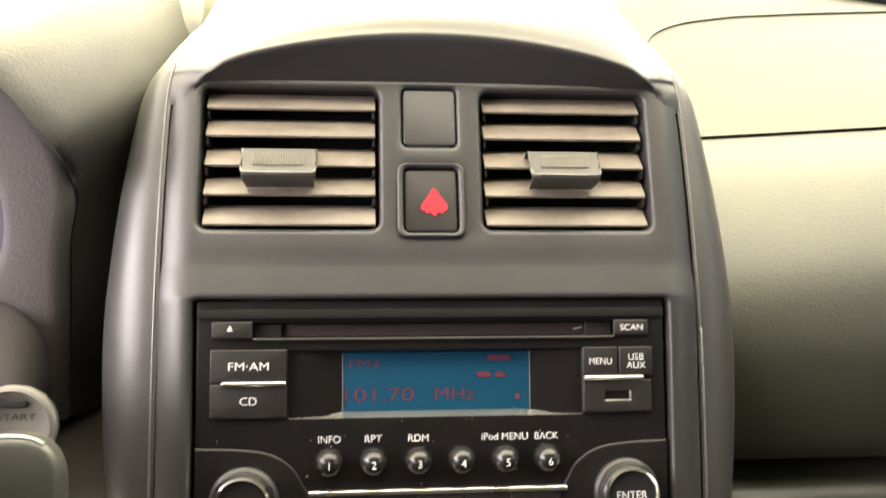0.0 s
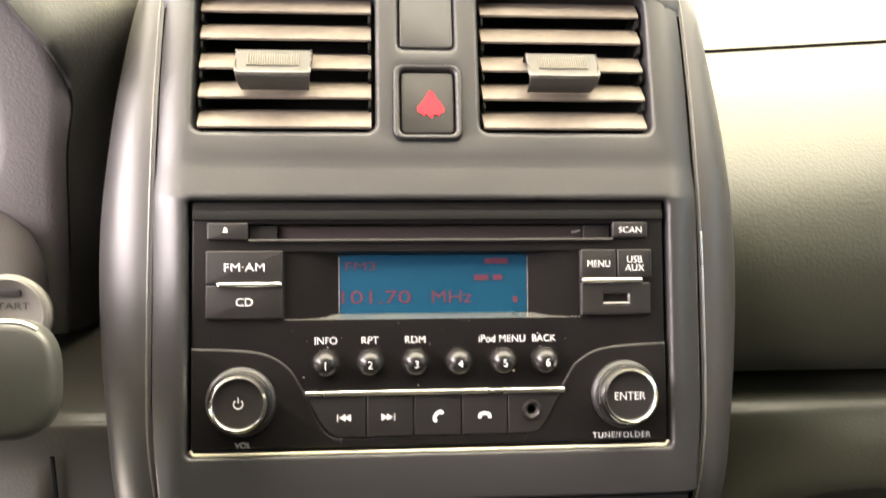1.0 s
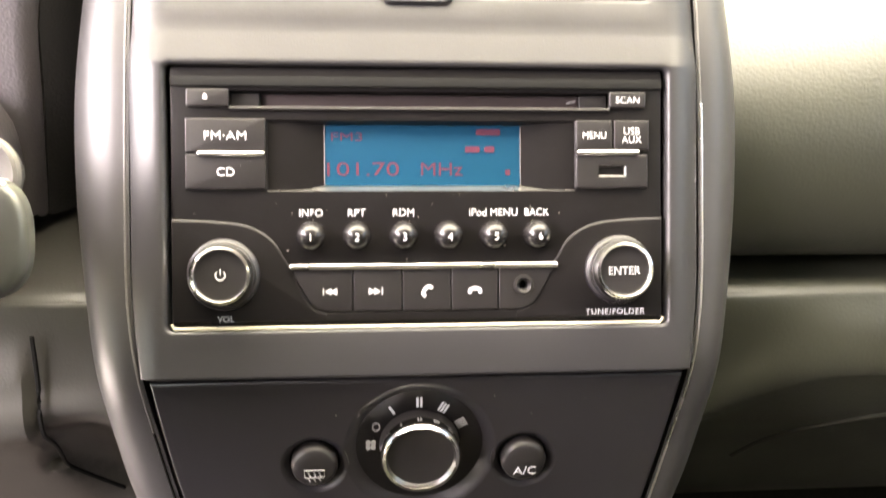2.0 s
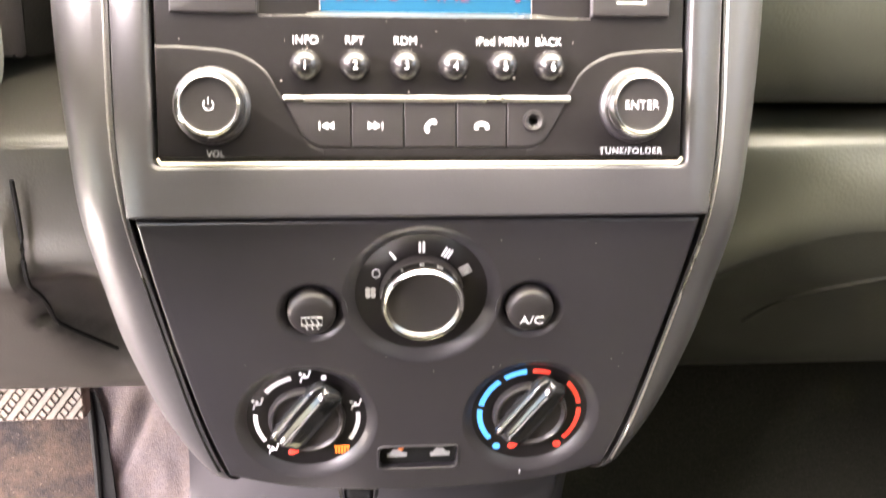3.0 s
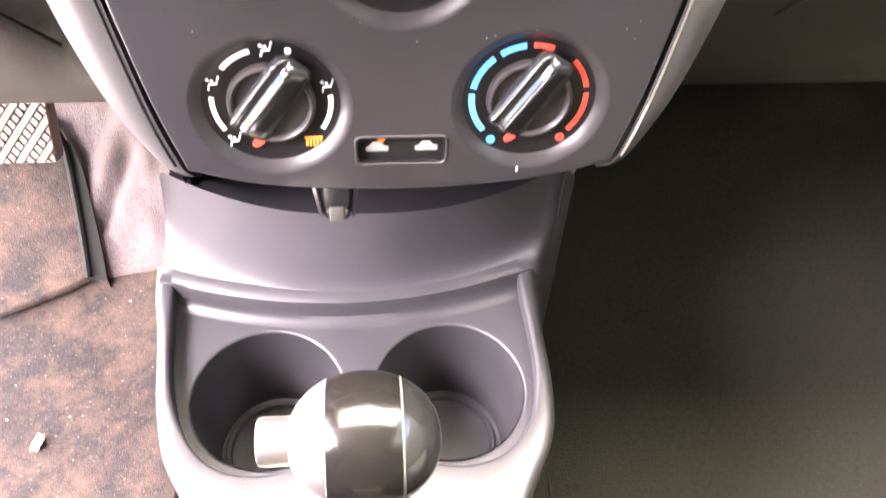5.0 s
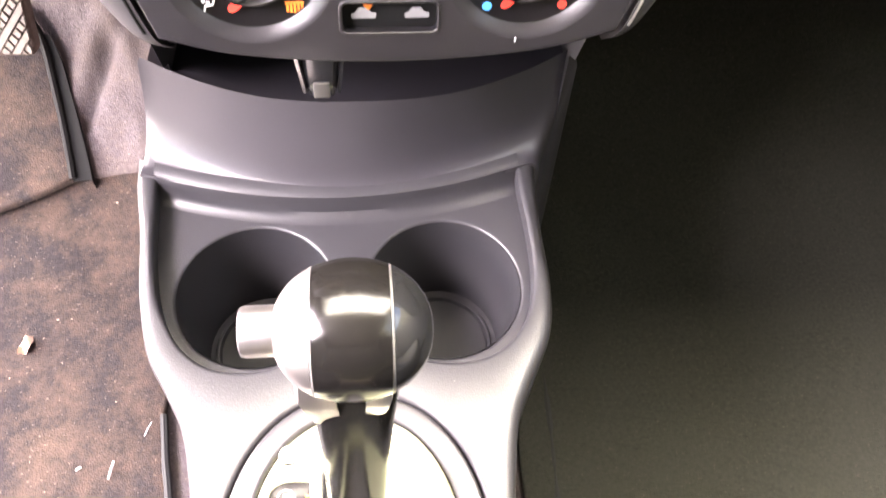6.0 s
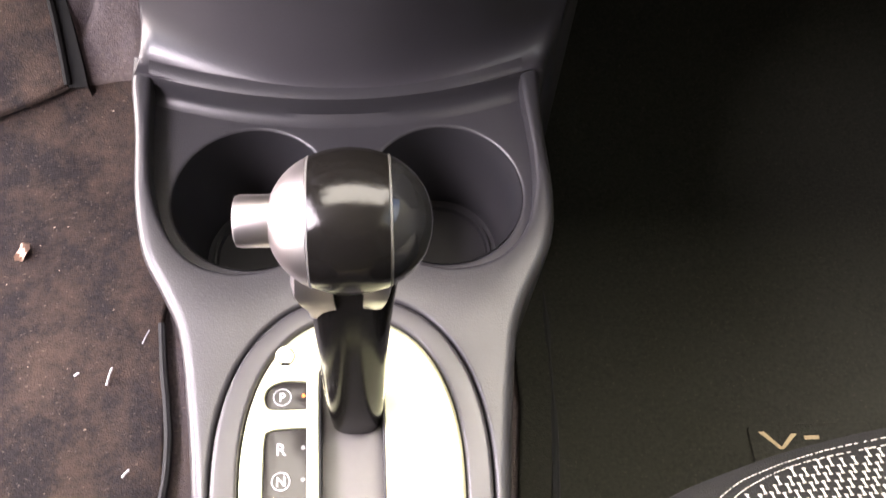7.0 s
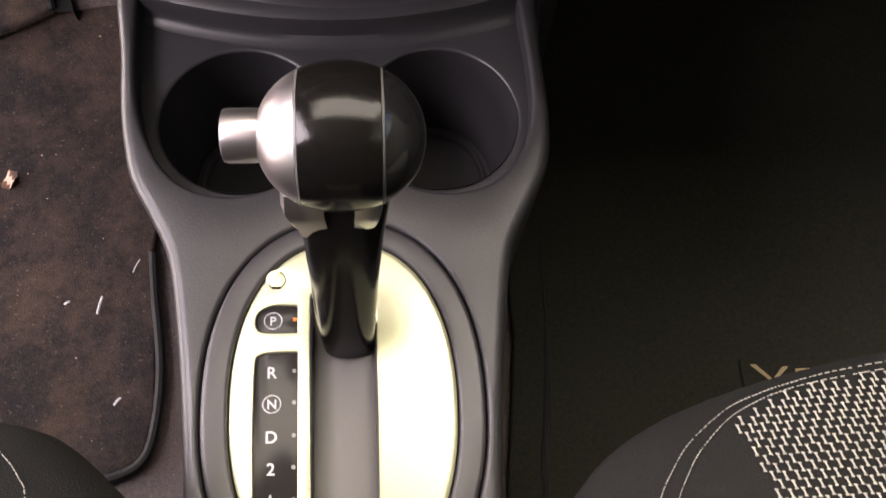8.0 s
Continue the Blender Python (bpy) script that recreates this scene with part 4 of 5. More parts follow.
# fan dial
fan = bowl(*FAN, 0.0262, 0.0044, "fan_dial", "round black fan speed dial")
fk = part("fan_knob", lathe([(0.0170, 0.0044), (0.0164, -0.0010), (0.0158, -0.0045), (0.0150, -0.0058), (0.0143, -0.0058), (0.0138, -0.0048), (0.006, -0.0040), (0, -0.0038)], 64, FAN[0], FAN[1], cap=False), BUTTON, fan, "round knob")
part("chrome_ring", lathe([(0.0164, -0.0006), (0.0169, -0.0036), (0.0166, -0.0062), (0.0157, -0.0074), (0.0147, -0.0070), (0.0138, -0.0050)], 64, FAN[0], FAN[1], cap=False), CHROME, fk, "chrome ring")


def tick(cx, cz, r, a, n, material, parent, y, h=0.0048, w=0.0009, gap=0.0016):
    for i in range(n):
        off = (i - (n - 1) / 2) * gap
        c, s = math.cos(radians(a)), math.sin(radians(a))
        pts = [(off - w / 2, r - h / 2), (off + w / 2, r - h / 2), (off + w / 2, r + h / 2), (off - w / 2, r + h / 2)]
        mark(ccw([(cx + c * u + s * v, cz - s * u + c * v) for u, v in pts]), y, material, parent, "scale_mark")


FY = 0.0044
tick(*FAN, 0.0205, -35, 1, WHITE, fan, FY, 0.0040)
tick(*FAN, 0.0205, -1, 2, WHITE, fan, FY, 0.0046)
tick(*FAN, 0.0202, 29, 3, WHITE, fan, FY, 0.0044, 0.0008, 0.0013)
tick(*FAN, 0.0200, 60, 4, GREYINK, fan, FY, 0.0046, 0.0008, 0.0011)
zx, zz = FAN[0] + 0.0204 * math.sin(radians(-64)), FAN[1] + 0.0204 * math.cos(radians(-64))
part("scale_mark", tube([(zx + 0.0015 * math.cos(t * 0.5), FY - 0.0002, zz + 0.0019 * math.sin(t * 0.5)) for t in range(13)] + [(zx + 0.0015, FY - 0.0002, zz)], 0.00032, 5), GREYINK, fan)
fx, fz = FAN[0] + 0.0206 * math.sin(radians(-90)), FAN[1] + 0.0206 * math.cos(radians(-90))
for a in (45, 135, 225, 315):
    px, pz = fx + 0.0015 * math.cos(radians(a)), fz + 0.0016 * math.sin(radians(a))
    mark(circle(px, pz, 0.0011, 12, 0.0013), FY, GREYINK, fan, "fan_symbol")


def rotary(cx, cz, turn, name, label):
    d = bowl(cx, cz, 0.0250, 0.0040, name, label)
    part("dial_base", lathe([(0.0166, 0.0040), (0.0164, 0.0018), (0.0158, 0.0006), (0.0150, 0.0003), (0.0143, 0.0010), (0.0138, 0.0020), (0, 0.0022)], 56, cx, cz, cap=False), BUTTON, d, "turned collar")
    # grip: two crests along one flank, the other flank sloping away to the collar
    section = ((-0.0100, 0.0), (-0.0098, 0.0030), (-0.0093, 0.0043), (-0.0085, 0.0048), (-0.0076, 0.0044), (-0.0064, 0.0037), (-0.0052, 0.0042), (-0.0043, 0.0056), (-0.0034, 0.0062), (-0.0022, 0.0060), (0.0000, 0.0050), (0.0030, 0.0037), (0.0056, 0.0026), (0.0066, 0.0014), (0.0068, 0.0))
    secs = []
    for t, w, h in ((-0.0158, 0.55, 0.10), (-0.0155, 0.74, 0.50), (-0.0148, 0.88, 0.74), (-0.0130, 0.97, 0.90), (-0.0090, 1.0, 0.96), (0.0, 1.0, 1.0), (0.0090, 0.98, 1.06), (0.0150, 0.95, 1.10), (0.0180, 0.88, 1.04), (0.0198, 0.74, 0.84), (0.0207, 0.56, 0.52), (0.0210, 0.40, 0.10)):
        secs.append([((u + 0.0016) * w - 0.0016, 0.0020 - v * h, t) for u, v in section])
    g = loft(secs, caps=True)
    rot = Matrix.Translation((cx, 0, cz)) @ Matrix.Rotation(radians(turn), 4, "Y")
    g.transform(rot)
    grip = part("grip", g, GLOSSBLK, d, "glossy ridged grip", sharp=70)
    # grey tubes paint the windscreen's reflection onto both crests
    for u, v, a, b in ((-0.0085, 0.0048, -0.0125, 0.0140), (-0.0033, 0.0062, -0.0125, 0.0150)):
        w = tube([Vector((u, 0.0022 - v * h, t)) for t, h in ((a, 0.92), (-0.006, 0.98), (0.004, 1.03), (b, 1.09))], 0.00034, 6)
        w.transform(rot)
        part("crest_highlight", w, EDGEPL, grip, "painted highlight along the crest")
    return d


dl = rotary(*DIAL_L, 36, "air_direction_dial", "black air direction dial with white symbols")
dr = rotary(*DIAL_R, 33, "temperature_dial", "black temperature dial with blue and red scale")
Y = 0.0040
for a0, a1 in ((-50, -16), (-123, -84), (84, 124)):
    arc_mark(*DIAL_L, 0.0220, a0, a1, 0.0019, Y, WHITE, dl)


def seat_symbol(cx, cz, r, a, parent, s=1.0):
    x, z = cx + r * math.sin(radians(a)), cz + r * math.cos(radians(a))
    part("air_symbol", tube([(x + s * 0.0022, Y - 0.0002, z + s * 0.0026), (x + s * 0.0012, Y - 0.0002, z - s * 0.0006), (x - s * 0.0016, Y - 0.0002, z - s * 0.0010), (x - s * 0.0020, Y - 0.0002, z - s * 0.0030)], 0.00042 * s, 6), WHITE, parent)
    mark(circle(x - s * 0.0020, z + s * 0.0010, 0.0007 * s, 12), Y, WHITE, parent, "air_symbol")
    mark(circle(x - s * 0.0004, z + s * 0.0004, 0.0007 * s, 10), Y, WHITE, parent, "air_symbol")


for a in (0, -67, -137, 72):
    seat_symbol(*DIAL_L, 0.0222, a, dl)
mark(rrect(DIAL_L[0] + 0.0066, DIAL_L[1] + 0.0200, DIAL_L[0] + 0.0088, DIAL_L[1] + 0.0222, 0.0004, 2), Y, WHITE, dl, "scale_mark")
wx, wz = DIAL_L[0] + 0.0232 * math.sin(radians(141)), DIAL_L[1] + 0.0232 * math.cos(radians(141))
for i in range(5):
    t = (i - 2) / 2
    mark(rrect(wx + t * 0.0026 - 0.00042, wz - 0.0024 + 0.0004 * t * t, wx + t * 0.0026 + 0.00042, wz + 0.0020 - 0.0012 * abs(t) * 0.2, 0.0003, 2), Y, ORANGE, dl, "defrost_symbol")
mark(rrect(wx - 0.0034, wz + 0.0012, wx + 0.0034, wz + 0.0022, 0.0004, 2), Y - 0.00005, ORANGE, dl, "defrost_symbol")
for cx, cz, d in ((*DIAL_L, dl), (*DIAL_R, dr)):
    x, z = cx - 0.0062, cz - 0.0168
    c, s = math.cos(radians(40)), math.sin(radians(40))
    mark(ccw([(x + c * a - s * b, z + s * a + c * b) for a, b in superellipse(0, 0, 0.0030, 0.0017, 2.2, 20)]), Y - 0.0012, REDINK, d, "red_pointer")
for a0, a1, m_ in ((-130, -85, BLUEINK), (-79, -40, BLUEINK), (-33, -7, BLUEINK), (0, 20, REDINK), (46, 79, REDINK), (86, 132, REDINK)):
    arc_mark(*DIAL_R, 0.0221, a0, a1, 0.0024 if m_ is BLUEINK or a0 < 0 else 0.0020, Y, m_, dr)
for a, m_ in ((-144, BLUEINK), (143, REDINK)):
    mark(circle(DIAL_R[0] + 0.0232 * math.sin(radians(a)), DIAL_R[1] + 0.0232 * math.cos(radians(a)), 0.0018, 20), Y, m_, dr, "scale_mark")


def push(cx, cz, name, label):
    part("button_well", lathe([(0.0108, 0.0029), (0.0100, 0.0050), (0, 0.0052)], 48, cx, cz, cap=False), DARK, climate)
    return part(name, lathe([(0.0097, 0.005), (0.0097, 0.0002), (0.0093, -0.0014), (0.0082, -0.0024), (0.005, -0.0032), (0, -0.0035)], 48, cx, cz, cap=False), BUTTON, climate, label)


bl = push(*BTN_L, "rear_defrost_button", "round black rear window heater button")
br = push(*BTN_R, "air_conditioning_button", "round black air conditioning button")
lettering("A/C", 0.0054, BTN_R[0] + 0.0002, BTN_R[1] - 0.0030, -0.0036, WHITE, br, 0.0098)
sx, sz = BTN_L[0] + 0.0001, BTN_L[1] - 0.0022
part("heater_symbol", tube([(sx - 0.0040, -0.0036, sz - 0.0014), (sx - 0.0042, -0.0036, sz + 0.0022), (sx + 0.0042, -0.0036, sz + 0.0022), (sx + 0.0040, -0.0036, sz - 0.0014), (sx - 0.0040, -0.0036, sz - 0.0014)], 0.0003, 5), GREYINK, bl)
for i in range(3):
    x = sx + (i - 1) * 0.0022
    part("heater_symbol", tube([(x - 0.0003, -0.0036, sz + 0.0010), (x + 0.0005, -0.0036, sz - 0.0006), (x - 0.0003, -0.0036, sz - 0.0020), (x + 0.0004, -0.0036, sz - 0.0034)], 0.0003, 5), GREYINK, bl)
part("slider_bed", box(bmesh.new(), -0.0180, 0.0168, 0.0030, 0.0042, -0.1232, -0.1107), DARK, climate, "black recirculation slider bed")
for x0, m_ in ((-0.0142, ORANGE), (0.0050, None)):
    car = [(x0, -0.1187), (x0 + 0.0085, -0.1187), (x0 + 0.0088, -0.1167), (x0 + 0.0068, -0.1162), (x0 + 0.0056, -0.1144), (x0 + 0.0026, -0.1144), (x0 + 0.0012, -0.1164), (x0 - 0.0002, -0.1170)]
    mark(ccw(car), 0.0028, GREYINK, climate, "car_symbol")
    if m_:
        mark([(x0 + 0.0040, -0.1130), (x0 + 0.0078, -0.1130), (x0 + 0.0060, -0.1154)], 0.0027, m_, climate, "arrow_symbol")
part("slider_rim", panel(rrect(-0.0188, -0.1239, 0.0176, -0.1100, 0.0028), [RECIRC], y=-0.0005, r=0.0005, depth=0.001, hole_r=0.0005, hole_depth=0.003), PANEL, climate)
part("dust_speck", tube([(0.0455, -0.0010, -0.1254), (0.0453, -0.0010, -0.1274)], 0.00028, 5), WHITE, climate)

# ---- under the climate panel: socket, dark recess and the tunnel cover ----
socket = thing("clip", "small glossy black clip hanging under the heater panel", "clip", pose(-0.027, -0.074, 0.438))
secs = []
for z, w, d in ((0.010, 0.0068, 0.006), (0.0, 0.0068, 0.006), (-0.006, 0.0064, 0.006), (-0.014, 0.0056, 0.0055), (-0.0165, 0.0045, 0.004)):
    secs.append([(u * w, v * d, z) for u, v in ((-1, -0.7), (-0.7, -1), (0.7, -1), (1, -0.7), (1, 1), (-1, 1))])
part("clip_body", loft(secs, close=True, caps=True), GLOSSBLK, socket)
for s in (-1, 1):
    part("clip_arm", loft([[(s * (0.0075 + a + z * 0.12), -0.003 - b, z) for a, b in ((0, 0), (0.0012, 0), (0.0012, 0.003), (0, 0.003))] for z in (0.010, -0.004, -0.012)], close=True, caps=True), GLOSSBLK, socket)
part("clip_lens", box(bmesh.new(), -0.0032, 0.0032, -0.0072, -0.0058, -0.0140, -0.0060, 0.0006), TAB, socket, "smoky lens")

cover = thing("tunnel_cover", "charcoal plastic cover between heater panel and console", "cover")


def cover_pt(u, v):
    """u across (-1..1), v from the flared foot at the console rim up the rounded wall to the dark arch."""
    w = abs(u)
    arch_y = 0.012 + 0.036 * u * u
    f = (0.335 + arch_y) / (0.385 - 0.006 * u * u)
    top_x, arch_z = -0.018 + (u * 0.119 + 0.005) * f, 0.729 + (0.050 * w ** 2.4 - 0.450) * f
    foot_x = -0.0245 + u * (0.1195 if u < 0 else 0.1140)
    rim_y, rim_z = 0.0185 - 0.019 * (1 - u * u), 0.2600 - 0.002 * (1 - u * u)
    k = (1 - v) ** 2.3
    return (foot_x + (top_x - foot_x) * v ** 0.9, arch_y + (rim_y - arch_y) * k, rim_z + (arch_z - rim_z) * v ** 2.0)


secs = []
for j in range(21):
    row = [cover_pt(-1 + 2 * i / 40, j / 20) for i in range(41)]
    a, b = row[0], row[-1]
    row = [(a[0] - 0.004, a[1] + 0.006, a[2] - 0.22), (a[0] - 0.0035, a[1] + 0.002, a[2] - 0.016), (a[0] - 0.0022, a[1], a[2] - 0.004)] + row + [(b[0] + 0.0040, b[1], b[2] - 0.004), (b[0] + 0.0070, b[1] + 0.002, b[2] - 0.016), (b[0] + 0.009, b[1] + 0.006, b[2] - 0.22)]
    secs.append(row)
foot = [(x, y - 0.003 * k, z - 0.035 * k) for (x, y, z), k in zip(secs[0], [1, 1, 1] + [min(1.0, max(0.0, (abs(-1 + i / 20) - 0.86) / 0.08)) for i in range(41)] + [1, 1, 1])]
part("cover_skin", loft([foot] + secs), COVER, cover, sharp=60)
arch = [cover_pt(-0.98 + 1.96 * i / 40, 1.0) for i in range(41)]
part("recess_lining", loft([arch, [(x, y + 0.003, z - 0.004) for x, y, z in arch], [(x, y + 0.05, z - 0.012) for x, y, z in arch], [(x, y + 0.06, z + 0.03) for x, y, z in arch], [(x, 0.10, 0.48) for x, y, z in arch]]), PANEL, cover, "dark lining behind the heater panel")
for s, x in ((-1, -0.117), (1, 0.106)):
    part("flank", loft([[(x - s * 0.012, -0.03, 0.46), (x, 0.03, 0.46), (x, 0.14, 0.46)], [(x - s * 0.010, -0.016, 0.40), (x, 0.02, 0.40), (x, 0.14, 0.40)], [(x - s * 0.004, 0.018, 0.345), (x, 0.035, 0.345), (x, 0.14, 0.345)], [(x, 0.042, 0.325), (x, 0.06, 0.325), (x, 0.14, 0.325)], [(x + s * 0.002, 0.055, 0.03), (x + s * 0.002, 0.07, 0.03), (x + s * 0.002, 0.14, 0.03)]]), CONSOLE, cover)

# ---- centre console ----
console = thing("centre_console", "charcoal plastic centre console with two cup holders", "console", M_D)
XC = -0.0227
HALF = spline([(0.1200, 0.2040), (0.1195, 0.1850), (0.1165, 0.150), (0.1152, 0.108), (0.1095, 0.076), (0.0965, 0.050), (0.0870, 0.028), (0.0808, -0.010), (0.0765, -0.05), (0.0735, -0.09), (0.0710, -0.16), (0.070, -0.30)], 5)


def lean(v):
    """The front end of the console leans a little towards the driver."""
    return 0.005 * min(1.0, max(0.0, (v - 0.09) / 0.09))


outer = [(XC - w - lean(v), v) for w, v in HALF] + [(XC + w - lean(v), v) for w, v in HALF[::-1]]
PK = spline([(0.1072, 0.184), (0.1075, 0.135), (0.1035, 0.103), (0.0935, 0.080), (0.0790, 0.0665), (0.0620, 0.0615), (0.0450, 0.0625), (0.0300, 0.0680), (0.0140, 0.0745), (0.0, 0.0760)], 4)
POCKET = [(XC - 0.1122, 0.1880)] + [(XC - w - lean(v), v) for w, v in PK] + [(XC + w - lean(v), v) for w, v in PK[-2::-1]] + [(XC + 0.1022, 0.1880)]
RING = superellipse(XC, -0.0480, 0.0677, 0.0940, 2.25, 72)
bm = panel(outer, [POCKET, RING], r=0.0065, depth=0.235, hole_r=0.0028, hole_depth=0.016)
part("body", bm, CONSOLE, console)
CUP_L, CUP_R, CUPR = (XC - 0.0538, 0.1132), (XC + 0.0538, 0.1136), 0.0446
floorloop = [(XC - 0.1145, 0.190), (XC - 0.1120, 0.108), (XC - 0.0985, 0.078), (XC - 0.080, 0.060), (XC, 0.056), (XC + 0.080, 0.060), (XC + 0.0985, 0.078), (XC + 0.1100, 0.108), (XC + 0.1100, 0.190)]
part("pocket_floor", panel(ccw(floorloop), [circle(*CUP_L, CUPR, 56), circle(*CUP_R, CUPR, 56)], y=0.0135, r=0.0, depth=0.002, hole_r=0.0022, hole_depth=0.01), CONSOLE, console)
part("pocket_front", loft([[(XC - 0.1135 + 0.217 * i / 20, y, v - 0.0185 * (1 - ((i - 10) / 10) ** 2)) for i in range(21)] for y, v in ((-0.0030, 0.1960), (-0.0026, 0.1900), (-0.0008, 0.1868), (0.003, 0.1855), (0.010, 0.1838), (0.0130, 0.1800), (0.0137, 0.1750))]), CONSOLE, console, "sloping front of the cup pocket")
for c in (CUP_L, CUP_R):
    part("cup_holder", lathe([(CUPR - 0.0003, 0.0142), (CUPR - 0.0015, 0.030), (CUPR - 0.0050, 0.088), (CUPR - 0.0065, 0.0925), (0.0350, 0.0930), (0.0340, 0.0905), (0.0322, 0.0905), (0.0312, 0.0935), (0, 0.0937)], 56, *c, cap=False), CONSOLE, console, "deep round cup holder")

# gear surround
ring = thing("gear_surround", "grey oval surround with silver gear indicator plate", "gear surround", M_D)
part("oval_ring", panel(superellipse(XC, -0.0480, 0.0671, 0.0934, 2.25, 72), [superellipse(XC, -0.0485, 0.0544, 0.0828, 2.25, 72)], y=-0.0008, r=0.0024, depth=0.016, hole_r=0.0022, hole_depth=0.006), RIM, ring, "soft grey oval rim")
SLOTL = rrect(-0.0387, -0.145, -0.0067, 0.0080, 0.004)
PBOX = spline([(-0.0447, 0.0004), (-0.0560, 0.0008), (-0.0628, -0.0022), (-0.0648, -0.0063), (-0.0642, -0.0105), (-0.0605, -0.0130), (-0.0447, -0.0134)], 4)
RBOX = spline([(-0.0445, -0.0228), (-0.0560, -0.0230), (-0.0625, -0.0242), (-0.0647, -0.0290), (-0.0650, -0.0560), (-0.0643, -0.0860), (-0.0625, -0.1120), (-0.0442, -0.113)], 4)
RBOX = RBOX[:-1] + [(-0.0442, -0.113)]
CAPX, CAPV = -0.0551, 0.0140
bm = panel(superellipse(XC, -0.0485, 0.0538, 0.0822, 2.25, 72), [SLOTL, PBOX, RBOX, circle(CAPX, CAPV, 0.0045, 24)], y=-0.0012, r=0.0030, depth=0.012, hole_r=0.0008, hole_depth=0.010)
part("indicator_plate", bm, PLATE, ring, "champagne silver indicator plate")
WIN = mat("smoked_indicator_window", (0.018, 0.016, 0.015), 0.14, stain=0.1, spec=0.22)
part("indicator_window", panel(PBOX, y=0.0004, r=0.0003, depth=0.003), WIN, ring, "smoked window for park")
part("indicator_window", panel(RBOX, y=0.0004, r=0.0003, depth=0.003), WIN, ring, "smoked window for the other gears")
part("release_cap", panel(circle(CAPX, CAPV, 0.0042, 24), y=-0.0009, r=0.0006, depth=0.004), PLATE, ring, "round shift lock cap")
part("cap_notch", panel(rrect(CAPX - 0.0022, CAPV - 0.0048, CAPX + 0.0022, CAPV - 0.0036, 0.0004, 2), y=-0.0016, r=0.0, depth=0.001), DARK, ring)
for w, v, circ in (("P", -0.0068, True), ("R", -0.0325, False), ("N", -0.0477, True), ("D", -0.0631, False), ("2", -0.0777, False), ("1", -0.0920, False)):
    lettering(w, 0.0078 if not circ else 0.0062, -0.0565, v, 0.0002, WHITE, ring, bold=0.00012)
    if circ:
        part("letter_ring", tube([(-0.0565 + 0.0042 * math.cos(t * 0.2618), 0.0001, v + 0.0042 * math.sin(t * 0.2618)) for t in range(25)], 0.00034, 5), WHITE, ring)
    mark(circle(-0.0462, v + 0.0006, 0.0010, 12), 0.0004, ORANGE if w == "P" else GREYINK, ring, "gear_light")
part("slot_wall", panel(rrect(-0.0392, -0.146, -0.0062, 0.0085, 0.004), [rrect(-0.0374, -0.1445, -0.0080, 0.0065, 0.004)], y=-0.0006, r=0.0005, depth=0.02, hole_r=0.0008, hole_depth=0.02), BUTTON, ring)
part("slot_slide", loft([[(x, 0.010 - 0.002 * math.cos((x - XC) * 90), v) for x in (-0.039, -0.032, XC, -0.0135, -0.0063)] for v in (-0.146, -0.09, -0.03, 0.009)]), PALEPL, ring, "grey sliding cover in the gear slot")

# ---- gear selector ----
selector = thing("gear_selector", "black leather and silver automatic gear selector", "gear selector", pose(-0.0205, -0.184, 0.236))
KN = Vector((0.0018, 0.0285, 0.1365))
path = spline([(0, -0.002, 0.0), (0, 0.0, 0.030), (0.0004, 0.008, 0.070), (0.0012, 0.016, 0.098), (0.0020, 0.0245, 0.122)], 5)
secs = []
for i, p in enumerate(path):
    t = i / (len(path) - 1)
    rx = 0.0122 + 0.0050 * min(1.0, t * 1.35) + 0.0030 * max(0.0, (t - 0.72) / 0.28)
    ry = 0.0085 + 0.004 * t
    secs.append([(p[0] + rx * math.copysign(abs(math.cos(a)) ** 0.8, math.cos(a)), p[1] + ry * math.copysign(abs(math.sin(a)) ** 0.8, math.sin(a)), p[2]) for a in [2 * math.pi * k / 28 for k in range(28)]])
part("stem", loft(secs, close=True, caps=True), LEATHER, selector, "worn black stem")


def ball(x0, x1, n=14, grow=0.0):
    """A slice of the egg-shaped knob between two planes across x."""
    R, secs = 0.0300, []
    for i in range(n + 1):
        x = x0 + (x1 - x0) * i / n
        r = math.sqrt(max(1e-8, 1 - (x / 0.0318) ** 2)) ** 0.92
        secs.append([(KN.x + x, KN.y + (0.0288 * r + grow) * math.cos(a), KN.z + (0.0275 * r + grow) * math.sin(a)) for a in [2 * math.pi * k / 48 for k in range(48)]])
    return loft(secs, close=True, caps=True)


part("leather_band", ball(-0.0148, 0.0148), LEATHER, selector, "worn black leather band")
part("silver_cap", ball(-0.0316, -0.0160), KNOBSIL, selector, "silver painted end cap")
part("black_cap", ball(0.0160, 0.0316), GLOSSBLK, selector, "glossy black end cap")
for x in (-0.0154, 0.0154):
    part("chrome_seam", ball(x - 0.0004, x + 0.0004, 1, 0.0002), PALEPL, selector, "thin pale seam")
bt = lathe([(0.0102, 0.0), (0.0102, -0.0125), (0.0096, -0.0142), (0.0080, -0.0148), (0, -0.0150)], 36, cap=False)
bt.transform(Matrix.Translation((KN.x - 0.0290, KN.y + 0.001, KN.z)) @ Matrix.Rotation(radians(-90), 4, "Z"))
part("release_button", bt, KNOBSIL, selector, "silver thumb release button")
